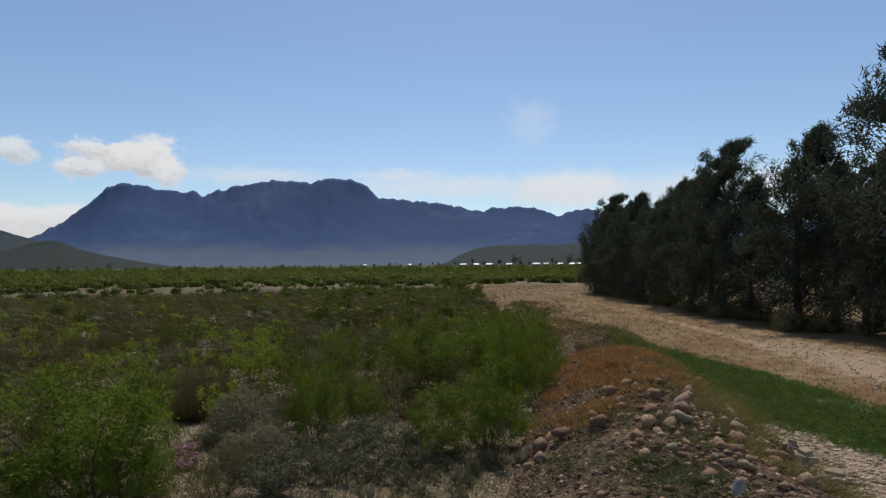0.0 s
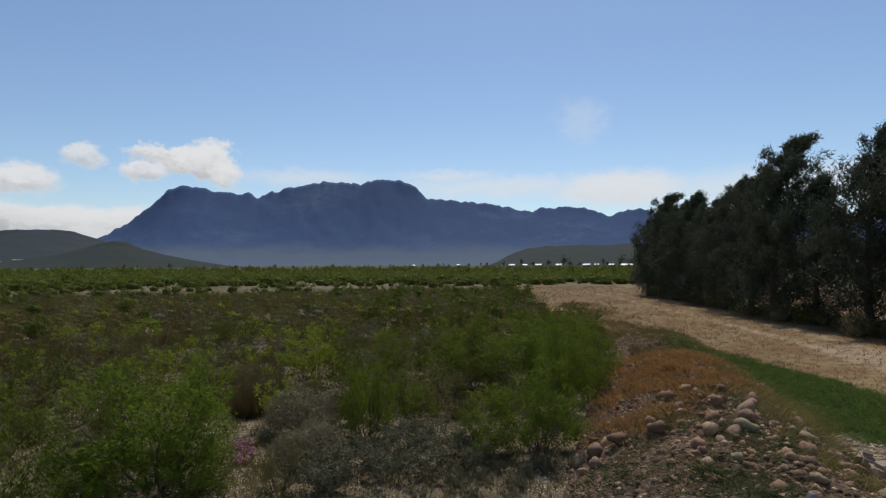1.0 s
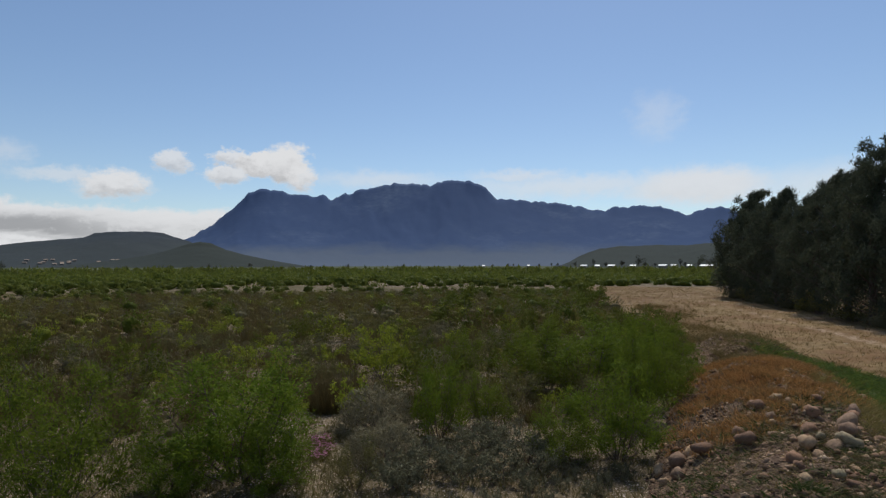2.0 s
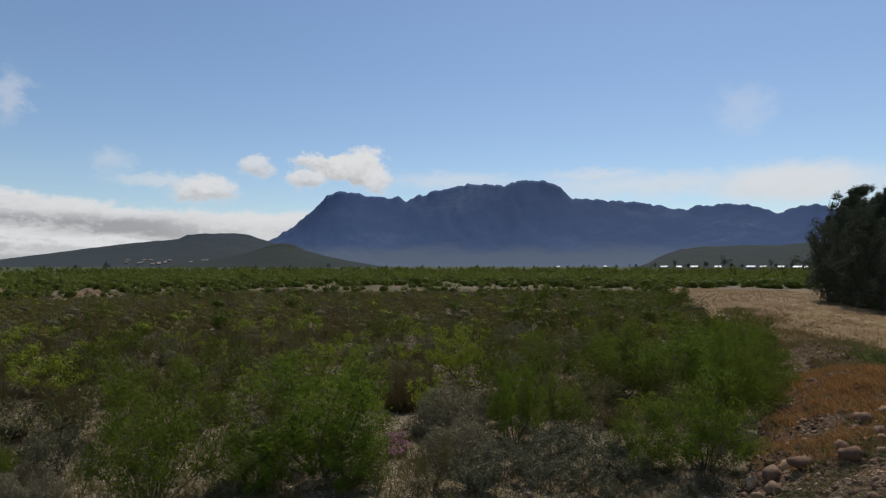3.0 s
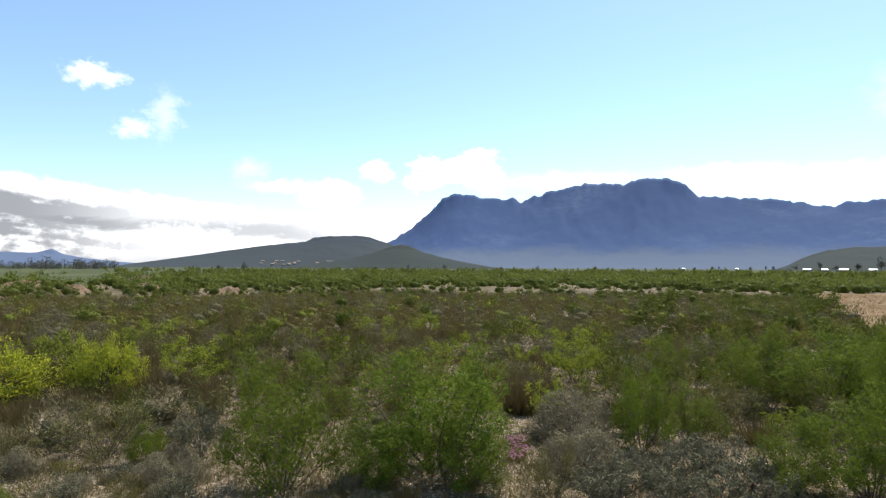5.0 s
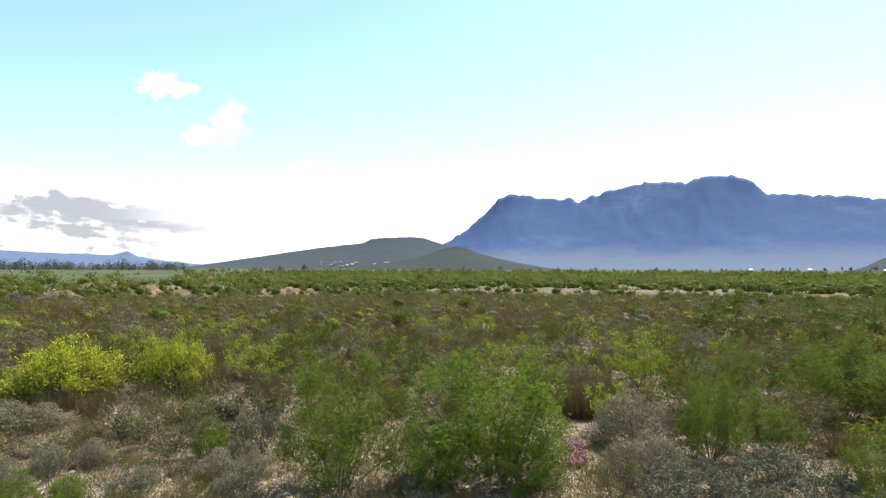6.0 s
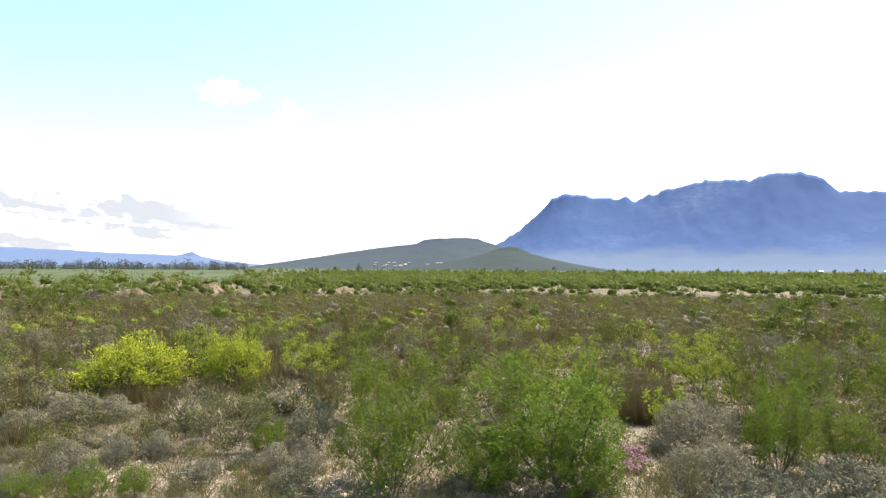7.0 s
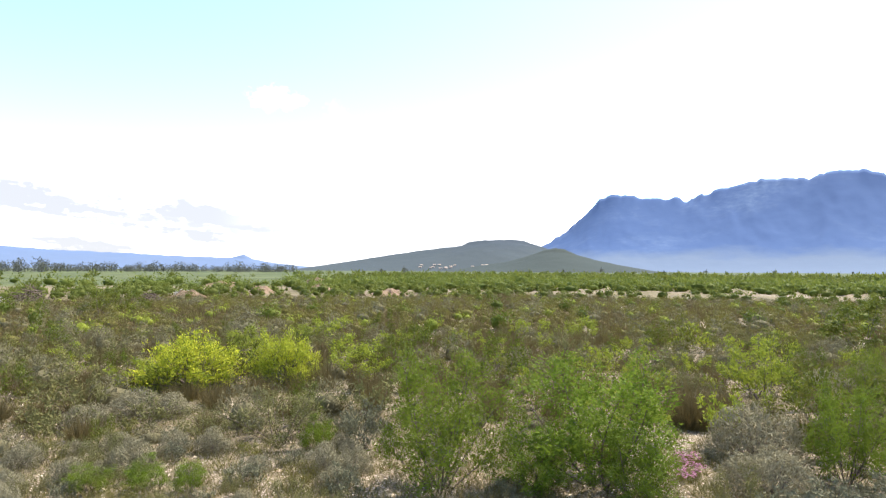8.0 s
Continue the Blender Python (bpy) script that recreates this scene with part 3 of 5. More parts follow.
MAIN = [(-48, 0.5), (-40, 2.5), (-30, 3.6), (-22, 4.4), (-17, 4.6), (-13.8, 5.05), (-12.4, 4.95), (-11.2, 4.55), (-9.3, 5.3), (-7.5, 5.45), (-6.0, 5.5),
        (-4.0, 5.15), (-1.5, 5.6), (1.6, 6.05), (4.5, 6.35), (6.3, 6.6), (7.3, 7.4), (8.6, 8.15), (10.0, 8.25), (11.3, 8.3), (12.0, 8.0), (12.7, 7.6), (13.3, 7.95),
        (15.5, 7.85), (17.8, 7.75), (19.2, 7.35), (20.2, 6.85), (20.8, 7.0), (21.3, 6.6), (22.1, 6.2), (22.9, 6.85), (23.4, 6.55), (25.2, 6.75), (27.2, 7.1), (28.6, 6.95), (29.7, 6.75),
        (30.4, 5.9), (31.3, 5.0), (32.6, 3.9), (34.3, 2.7), (36.5, 1.7), (40.0, 0.6), (44.0, -0.2)]
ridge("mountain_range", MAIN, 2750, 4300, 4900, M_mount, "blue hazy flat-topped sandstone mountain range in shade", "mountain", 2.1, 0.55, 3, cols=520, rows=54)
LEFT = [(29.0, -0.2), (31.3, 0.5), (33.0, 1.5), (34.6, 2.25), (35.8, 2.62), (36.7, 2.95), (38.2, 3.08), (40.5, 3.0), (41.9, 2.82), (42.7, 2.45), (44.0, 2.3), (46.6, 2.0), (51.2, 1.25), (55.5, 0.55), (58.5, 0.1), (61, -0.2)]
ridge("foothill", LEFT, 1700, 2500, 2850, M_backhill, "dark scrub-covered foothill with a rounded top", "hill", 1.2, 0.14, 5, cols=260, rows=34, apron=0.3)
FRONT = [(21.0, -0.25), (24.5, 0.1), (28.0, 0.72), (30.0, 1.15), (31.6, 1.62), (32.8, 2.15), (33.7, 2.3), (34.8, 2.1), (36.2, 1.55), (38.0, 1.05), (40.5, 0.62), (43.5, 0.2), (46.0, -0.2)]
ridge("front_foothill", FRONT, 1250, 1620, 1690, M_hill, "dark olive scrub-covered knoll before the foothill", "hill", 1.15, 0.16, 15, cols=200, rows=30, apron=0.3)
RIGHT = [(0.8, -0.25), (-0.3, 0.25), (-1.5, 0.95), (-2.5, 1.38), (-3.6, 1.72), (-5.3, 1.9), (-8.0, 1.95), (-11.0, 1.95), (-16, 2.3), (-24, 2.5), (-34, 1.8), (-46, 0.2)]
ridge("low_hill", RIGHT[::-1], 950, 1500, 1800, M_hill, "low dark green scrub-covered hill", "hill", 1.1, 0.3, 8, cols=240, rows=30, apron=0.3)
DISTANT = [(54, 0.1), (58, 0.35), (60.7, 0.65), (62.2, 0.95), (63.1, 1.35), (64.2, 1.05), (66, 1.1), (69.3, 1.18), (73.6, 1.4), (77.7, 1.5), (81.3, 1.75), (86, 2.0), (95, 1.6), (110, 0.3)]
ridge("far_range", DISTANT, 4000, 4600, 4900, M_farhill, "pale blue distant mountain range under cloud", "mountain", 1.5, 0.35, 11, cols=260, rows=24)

# ---------------------------------------------------------------- shrubs


def leafy_shrub(seed, stems, lobes, per, height, width, leaf, low=0.25, thick=0.014, droop=0.0, skirt=True, puff=1.0):
    """Stems that fork into branchlets, each with a tuft of small leaves; unit: metres."""
    rng = np.random.default_rng(seed)
    p0s, p1s, ra, rb, cen, rad, axes = [], [], [], [], [], [], []
    for s in range(stems):
        az_s = 2 * np.pi * (s + rng.uniform(-0.4, 0.4)) / stems
        lean = width * 0.5 * rng.uniform(0.2, 1.0) ** 0.7
        tip = np.array([math.cos(az_s) * lean, math.sin(az_s) * lean, height * rng.uniform(0.66, 1.08) * (1 - 0.5 * (lean / (width * 0.5)) ** 2)])
        if s % 3 == 0 and skirt:
            az_s += rng.uniform(0.3, 0.8)
            lean = width * rng.uniform(0.36, 0.5)
            tip = np.array([math.cos(az_s) * lean, math.sin(az_s) * lean, height * rng.uniform(0.16, 0.42)])
        base = np.array([math.cos(az_s), math.sin(az_s), 0.0]) * rng.uniform(0.01, 0.10) * width
        bend = np.array([-math.sin(az_s), math.cos(az_s), 0.0]) * rng.normal(0, 0.06) * height
        pts = np.array([base + (tip - base) * t * np.array([t ** 0.05, t ** 0.05, 1.0]) + bend * math.sin(math.pi * t) for t in np.linspace(0, 1, 5)])
        p0s += list(pts[:-1])
        p1s += list(pts[1:])
        rr = np.linspace(thick, 0.3 * thick, 5) * rng.uniform(0.7, 1.2)
        ra += list(rr[:-1])
        rb += list(rr[1:])
        for b in range(lobes):
            t = 1.0 if b == 0 else low + (1.0 - low) * rng.random() ** 0.7
            k = min(int(t * 4), 3)
            o = pts[k] + (pts[k + 1] - pts[k]) * (t * 4 - k)
            way = unit(np.array([o[0], o[1], 0]) * 0.9 / width + rng.normal(size=3) * np.array([0.55, 0.55, 0.3]) + np.array([0, 0, 0.6 - droop]))
            e = o + way * (rng.uniform(0.04, 0.12) if b == 0 else rng.uniform(0.08, 0.26)) * height * (1.15 - 0.4 * t)
            p0s.append(o)
            p1s.append(e)
            ra.append(0.32 * thick)
            rb.append(0.12 * thick)
            cen.append(e)
            rad.append(puff * height * rng.uniform(0.055, 0.135))
            axes.append(way)
    cen = np.array(cen)
    kz = 0.92 * height / np.percentile(cen[:, 2], 96)
    kr = 0.44 * width / np.percentile(np.hypot(cen[:, 0], cen[:, 1]), 92)
    fit_size = np.array([kr, kr, kz])
    at, way, face = lobe_leaves(rng, cen * fit_size, rad, axes, per, stray=0.15)
    face = face + unit(at * np.array([1, 1, 0])) * 0.25
    at[:, 2] = np.maximum(at[:, 2], 0.02)
    n = len(at)
    lv, lq = leaves(at, way, leaf[0] * rng.uniform(0.6, 1.3, n), leaf[1] * rng.uniform(0.7, 1.3, n), rng, face)
    if per < 25:
        p0s, p1s, ra, rb = ([v for v, w in zip(row, ra) if w > 0.33 * thick] for row in (p0s, p1s, ra, rb))
    sv, sq = tubes([p * fit_size for p in p0s], [p * fit_size for p in p1s], np.array(ra), np.array(rb), 3)
    return mesh("stems", sv, quads=sq), faced("foliage", lv, lq)


def hull(seed, height, width, lumpy=0.22):
    """The dense inside of a bush: a small lumpy closed shell."""
    bm = bmesh.new()
    bmesh.ops.create_icosphere(bm, subdivisions=1, radius=1)
    v = np.array([tuple(p.co) for p in bm.verts])
    f = np.array([[p.index for p in face.verts] for face in bm.faces])
    bm.free()
    v = v * (1 + lumpy * np.random.default_rng(seed).uniform(-1, 1, (len(v), 1)))
    return v * np.array([width / 2, width / 2, height / 2]) + np.array([0, 0, height * 0.42]), f


def dome_shrub(seed, twigs, height, width, tip_len, tip_wid, lumps=7, low=0.0, ragged=1.0):
    """Dense rounded bush of fine twigs; the outline is made of several lumps."""
    rng = np.random.default_rng(seed)
    d = ball(rng, twigs)
    d[:, 2] = np.abs(d[:, 2]) * (0.97 - low) + 0.03 + low
    d = unit(d)
    lump_way = ball(rng, lumps)
    lump_way[:, 2] = np.abs(lump_way[:, 2])
    near = d @ lump_way.T
    bulge, mine = near.max(1), lump_way[near.argmax(1)]
    k = 1.02 - 0.26 * ragged + 0.28 * ragged * soft_step(0.72, 1.0, bulge) + rng.normal(0, 0.055, twigs)
    k *= np.where(rng.random(twigs) < 0.35, rng.uniform(0.62, 1.0, twigs), 1.0)
    tip = d * np.array([width / 2, width / 2, height]) * k[:, None]
    face = unit(d + 0.9 * ragged * (d - mine) + rng.normal(size=(twigs, 3)) * 0.4)
    way = rng.normal(size=(twigs, 3)) * 0.6 + [0, 0, 0.5]
    way = way - face * (way * face).sum(1, keepdims=True) + d * rng.uniform(0.1, 0.9, (twigs, 1))
    lv, lq = leaves(tip - unit(way) * tip_len * 0.5, way, tip_len * rng.uniform(0.6, 1.3, twigs), tip_wid * rng.uniform(0.7, 1.4, twigs), rng, face)
    m = 8 if twigs < 1500 else twigs // 110
    sel = rng.integers(0, twigs, m)
    sv, sq = tubes(tip[sel] * 0.02 * np.array([1, 1, 0]), tip[sel] * 0.93, 0.010, 0.003, 3)
    if twigs < 1000:
        lv, lq = joined([(lv, lq), hull(seed, height * 0.62, width * 0.60)])
    return mesh("stems", sv, quads=sq), faced("twigs", lv, lq)


def lobed_dome(seed, lobes, per, height, width, leaf):
    """Bush whose round outline is built of many upright leafy tufts on forked stems."""
    rng = np.random.default_rng(seed)
    d = ball(rng, lobes)
    d[:, 2] = np.abs(d[:, 2]) * 0.85 + 0.15
    d = unit(d)
    size = rng.uniform(0.10, 0.19, lobes) * width * 0.62
    cen = d * np.array([width * 0.41, width * 0.41, height * 0.80]) * rng.uniform(0.70, 1.10, (lobes, 1)) + np.array([0, 0, 0.03])
    at, way, face = lobe_leaves(rng, cen, size, d + [0, 0, 0.9], per, 1.5, 0.2, 0.4, 0.4, 0.55)
    at[:, 2] = np.maximum(at[:, 2], 0.03)
    n = len(at)
    lv, lq = leaves(at, way, leaf[0] * rng.uniform(0.6, 1.3, n), leaf[1] * rng.uniform(0.7, 1.3, n), rng, face)
    sv, sq = tubes(cen * [0.06, 0.06, 0.0], cen * 0.97, 0.012, 0.004, 3)
    return mesh("stems", sv, quads=sq), faced("foliage", lv, lq)


def reed_tuft(seed, count, height, width, blade):
    """Tussock of upright reeds."""
    rng = np.random.default_rng(seed)
    a = rng.uniform(0, 2 * np.pi, count)
    r = np.sqrt(rng.random(count))
    base = np.stack([np.cos(a) * r * width * 0.30, np.sin(a) * r * width * 0.30, np.zeros(count)], 1)
    h = height * rng.uniform(0.35, 1.08, count) * (1 - 0.45 * r ** 2)
    tip = base + np.stack([np.cos(a) * r * width * 0.20, np.sin(a) * r * width * 0.20, h], 1) + rng.normal(size=(count, 3)) * 0.10 * height
    v, t = blades(base, tip, blade, rng)
    if count < 300:
        v, t = joined([(v, t), hull(seed, height * 0.45, width * 0.5)])
    return mesh("reeds", v, tris=t)


def low_clump(seed, count, height, width, blade):
    """Small soft clump of short blades for grass and herbs."""
    rng = np.random.default_rng(seed)
    a = rng.uniform(0, 2 * np.pi, count)
    r = np.sqrt(rng.random(count)) * width * 0.5
    base = np.stack([np.cos(a) * r, np.sin(a) * r, np.zeros(count)], 1)
    tip = base * 1.15 + np.stack([rng.normal(0, 0.3, count) * height, rng.normal(0, 0.3, count) * height, height * rng.uniform(0.4, 1.1, count)], 1)
    v, t = blades(base, tip, blade, rng)
    return mesh("blades", v, tris=t)


def shrub_thing(name, label, category, group, pieces):
    ob = thing(name, label, category, group)
    for pname, me, material in pieces:
        tagged(put_mesh(pname, me, material, ob), kind="stuff" if pname in ("branching", "underfoliage") else "")
    ob.location = (0, -60, -50)
    return ob


def kind_green(seed, fine):
    st, lf = leafy_shrub(seed, 15 if fine else 9, 7 if fine else 5, 112 if fine else 24, 1.5, 1.7, (0.048, 0.0175) if fine else (0.115, 0.042), thick=0.012, low=0.2)
    return shrub_thing("green_shrub", "feathery bright green shrub with thin brown stems", "shrub", "green shrubs of the field", (("branching", st, M_stem), ("crown", lf, M_green if fine else M_midgreen)))


def kind_olive(seed, fine):
    st, lf = leafy_shrub(seed, 12 if fine else 8, 6 if fine else 4, 46 if fine else 22, 0.8, 1.3, (0.045, 0.014) if fine else (0.085, 0.032), thick=0.009, low=0.1, puff=1.35)
    return shrub_thing("olive_shrub", "low olive-green scrubby bush with fine leaves", "shrub", "olive shrubs of the field", (("branching", st, M_stem), ("crown", lf, M_olive if seed % 2 else M_sage)))


def kind_yellow(seed, fine):
    st, lf = lobed_dome(seed, 64 if fine else 16, 150 if fine else 26, 1.0, 1.6, (0.055, 0.021) if fine else (0.11, 0.055))
    _, under = dome_shrub(seed + 5, 1500 if fine else 200, 0.62, 1.4, 0.09, 0.022 if fine else 0.05, lumps=9)
    return shrub_thing("yellow_shrub", "rounded yellow-green flowering shrub of upright leafy tufts", "shrub", "yellow-green shrubs of the field",
                       (("branching", st, M_stem), ("crown", lf, M_yellow), ("underfoliage", under, M_sage)))


def kind_gold(seed, fine):
    st, lf = leafy_shrub(seed, 9 if fine else 7, 5 if fine else 4, 40 if fine else 18, 0.95, 1.3, (0.05, 0.028) if fine else (0.085, 0.048), thick=0.009, low=0.4)
    return shrub_thing("golden_shrub", "sparse yellow-green leafy shrub", "shrub", "golden shrubs of the field", (("branching", st, M_stem), ("crown", lf, M_gold)))


def kind_grey(seed, fine):
    st, lf = dome_shrub(seed, 4600 if fine else 820, 0.8, 1.3, 0.085 if fine else 0.12, 0.0155 if fine else 0.026, lumps=11, ragged=1.5)
    return shrub_thing("grey_shrub", "dense grey-brown rounded bush of fine twigs", "shrub", "grey shrubs of the field", (("branching", st, M_stem), ("crown", lf, M_grey if fine else M_dullgrey)))


def kind_silver(seed, fine):
    st, lf = leafy_shrub(seed, 12, 5, 24, 0.55, 0.8, (0.050, 0.022), low=0.2, thick=0.007, puff=1.3)
    return shrub_thing("silver_shrub", "small silvery grey-leaved bush", "shrub", "silver shrubs of the field", (("branching", st, M_stem), ("crown", lf, M_silver)))


def kind_reed(seed, fine):
    me = reed_tuft(seed, 1500 if fine else 380, 0.9, 1.0, 0.008 if fine else 0.019)
    return shrub_thing("brown_reed_tussock", "dark brown tussock of upright reeds", "reed", "brown reed tussocks of the field", (("reeds", me, M_reed),))


KINDS = {k: [fn(s + 10 * i, True) for s in range(n)] for i, (k, fn, n) in enumerate(
    (("green", kind_green, 4), ("olive", kind_olive, 3), ("yellow", kind_yellow, 2), ("grey", kind_grey, 3), ("silver", kind_silver, 2), ("reed", kind_reed, 3), ("gold", kind_gold, 3)))}
COARSE = {k: [fn(s + 100 + 10 * i, False) for s in range(3)] for i, (k, fn) in enumerate(
    (("green", kind_green), ("olive", kind_olive), ("yellow", kind_yellow), ("grey", kind_grey), ("reed", kind_reed), ("gold", kind_gold)))}
NATURAL = {"green": (1.5, 1.7), "olive": (0.8, 1.3), "yellow": (1.0, 1.6), "grey": (0.8, 1.3), "silver": (0.55, 0.8), "reed": (0.9, 1.0), "gold": (0.95, 1.3)}
field = np.random.default_rng(42)
taken = []      # x, y, radius of what already stands


def plant(kind, x, y, high=0.0, wide=0.0, fine=True, turn=None, variant=None):
    """One shrub of its own at a place, of that height and width."""
    pool = KINDS if fine or kind == "silver" else COARSE
    src = pool[kind][(variant if variant is not None else int(field.integers(0, 99))) % len(pool[kind])]
    h0, w0 = NATURAL[kind]
    sz, sx = (high or h0) / h0, (wide or w0) / w0
    z = float(ground_height(np.array(x), np.array(y))) - 0.02
    m = pose(x, y, z, 0, 0, field.uniform(0, 360) if turn is None else turn)
    ob = copy_thing(src, m)
    ob.matrix_basis = m @ Matrix.Diagonal((sx, sx, sz, 1))
    taken.append((x, y, 0.5 * (wide or w0)))
    return ob


# single shrubs that can be told apart in the foreground
HEROES = [
    ("yellow", -14.80, 6.44, 1.31, 2.72), ("yellow", -13.64, 8.32, 1.33, 1.88), ("olive", -9.43, 5.78, 0.93, 1.72), ("green", -8.66, 5.90, 0.53, 0.55), ("silver", -8.18, 6.54, 0.73, 0.68),
    ("green", -6.0, 6.1, 1.75, 1.75), ("reed", -11.67, 9.09, 0.76, 0.59), ("reed", -10.11, 8.29, 0.71, 0.55), ("gold", -12.49, 9.82, 0.99, 1.60), ("green", -4.5, 7.6, 1.68, 2.35), ("green", -5.1, 6.9, 0.75, 1.2), ("green", -3.9, 7.35, 0.8, 1.2),
    ("gold", -6.59, 13.21, 1.01, 1.28), ("reed", -4.94, 11.79, 1.10, 1.15), ("gold", -4.88, 15.24, 1.24, 1.71), ("reed", -4.09, 19.48, 0.74, 0.99), ("grey", -13.04, 4.62, 0.52, 1.16),
    ("grey", -12.71, 3.72, 0.46, 0.88), ("grey", -12.53, 5.18, 0.42, 0.96), ("green", -8.54, 3.29, 0.43, 0.59), ("green", -8.11, 3.68, 0.41, 0.45), ("green", -9.01, 2.76, 0.34, 0.62),
    ("olive", -7.25, 4.75, 0.42, 0.51), ("silver", -7.99, 4.38, 0.32, 0.59), ("olive", -10.27, 3.29, 0.42, 0.72), ("silver", -6.76, 5.08, 0.38, 0.57), ("silver", -1.31, 9.90, 0.46, 0.69),
    ("green", -39.90, 11.57, 1.81, 3.02), ("green", -39.26, 13.10, 1.63, 2.29), ("reed", -25.87, 7.66, 0.82, 1.55), ("reed", -27.96, 11.33, 0.73, 1.47), ("gold", -21.21, 14.94, 0.91, 1.61),
    ("olive", -10.50, 4.88, 0.50, 1.01), ("reed", -16.57, 4.45, 0.57, 0.70), ("green", -0.16, 9.43, 0.89, 1.13), ("green", 0.69, 9.72, 1.40, 1.65), ("green", 0.38, 14.17, 1.59, 2.55),
    ("green", 1.49, 15.71, 1.49, 1.70), ("green", -0.79, 14.62, 1.60, 1.93), ("olive", -1.18, 12.23, 0.76, 1.54), ("green", 2.45, 17.18, 1.58, 1.43), ("green", -2.24, 10.23, 1.29, 1.05),
    ("green", -1.56, 11.15, 0.92, 1.06), ("silver", -2.05, 8.48, 0.51, 0.76), ("silver", -1.38, 9.28, 0.51, 0.92), ("silver", -0.71, 9.31, 0.58, 0.85), ("silver", -1.56, 8.25, 0.48, 0.72),
    ("silver", -0.98, 8.53, 0.44, 0.83), ("silver", -0.39, 8.81, 0.43, 0.65), ("grey", -3.4, 10.3, 0.84, 1.45), ("grey", -2.8, 8.8, 0.62, 1.2), ("gold", -4.39, 14.36, 1.44, 1.48),
    ("grey", -3.80, 16.63, 0.56, 1.29), ("olive", -2.51, 16.94, 0.93, 1.63), ("green", 1.39, 12.15, 1.81, 1.20), ("green", 1.23, 14.46, 1.14, 1.57), ("silver", -2.25, 7.77, 0.42, 0.64),
    ("olive", -2.83, 7.64, 0.61, 0.80), ("silver", -2.26, 7.81, 0.47, 0.81), ("gold", -9.04, 21.75, 1.08, 1.74), ("gold", -13.03, 21.56, 1.04, 1.63), ("green", -4.71, 26.45, 2.00, 2.84),
    ("green", 2.14, 43.16, 1.76, 2.11), ("green", 2.30, 15.3, 1.50, 1.60), ("green", 2.05, 13.3, 1.20, 1.30), ("green", -2.62, 14.85, 1.31, 1.19), ("olive", -2.16, 12.23, 0.73, 1.36),
]
for i, (k, hx, hy, hh, hw) in enumerate(HEROES):
    plant(k, hx, hy, hh, hw, fine=math.hypot(hx, hy) < 18.5, variant=i)


def blocked(x, y, r):
    if -14.2 < x < -11.0 and 4.6 < y < 8.6 and r > 0.35:
        return True
    if heap_height(np.array(x), np.array(y)) > 0.03:
        return True
    return any((x - a) ** 2 + (y - b) ** 2 < (0.62 * (r + c)) ** 2 for a, b, c in taken)


def bare(x, y):
    """Share of ground without shrubs."""
    far, dry, sand, track, lawn = (float(v) for v in zone_masks(np.array(x), np.array(y)))
    path = math.exp(-((x + 3.55 + 0.15 * (y - 8)) / 0.45) ** 2) * (1.0 if y < 9.5 else 0.0)
    return max(dry, sand * 1.3, track, lawn, path)


def mixture(a, r):
    """Which shrubs grow where: weights by azimuth and distance."""
    greenish = float(soft_step(24, -4, np.array(a))) if a < 24 else 0.0
    if r < 12 and a > 36:
        return (("grey", 0.40), ("olive", 0.26), ("green", 0.05), ("reed", 0.05), ("silver", 0.30))
    return (("green", (0.08 if r < 25 else 0.035) + 0.38 * greenish), ("olive", 0.38 + 0.02 * greenish), ("gold", 0.10 - 0.03 * greenish), ("grey", 0.19 - 0.05 * greenish), ("reed", 0.46 - 0.30 * greenish))


def pick(weights):
    tot = sum(w for _, w in weights)
    u = field.random() * tot
    for k, w in weights:
        u -= w
        if u <= 0:
            return k
    return weights[0][0]


counts = {}
for _ in range(9000):
    a = field.uniform(-30, 92)
    r = math.sqrt(field.uniform(7.0 ** 2, 27.0 ** 2))
    x, y = -r * math.sin(radians(a)), r * math.cos(radians(a))
    if x > 4.6 or bare(x, y) > 0.4:
        continue
    if r < 11.5 and a > 42 and field.random() < 0.55:
        continue
    k = pick(mixture(a, r))
    if r < 11.5 and (a < 20 or (a < 52 and k != "reed")):
        k = "silver"
    if counts.get(k, 0) >= (60 if k == "silver" else 270):
        continue
    h0, w0 = NATURAL[k]
    size = field.uniform(0.55, 1.0) if k != "green" else field.uniform(0.4, 0.95)
    if r < 12 and (a > 30 or r < 11.5):
        size *= 0.5
    if -4.6 < x < -2.2 and 7.0 < y < 9.6:
        continue
    if blocked(x, y, 0.5 * w0 * size):
        continue
    plant(k, x, y, h0 * size * field.uniform(0.9, 1.15), w0 * size * field.uniform(0.9, 1.2), fine=r < 11.5)
    counts[k] = counts.get(k, 0) + 1

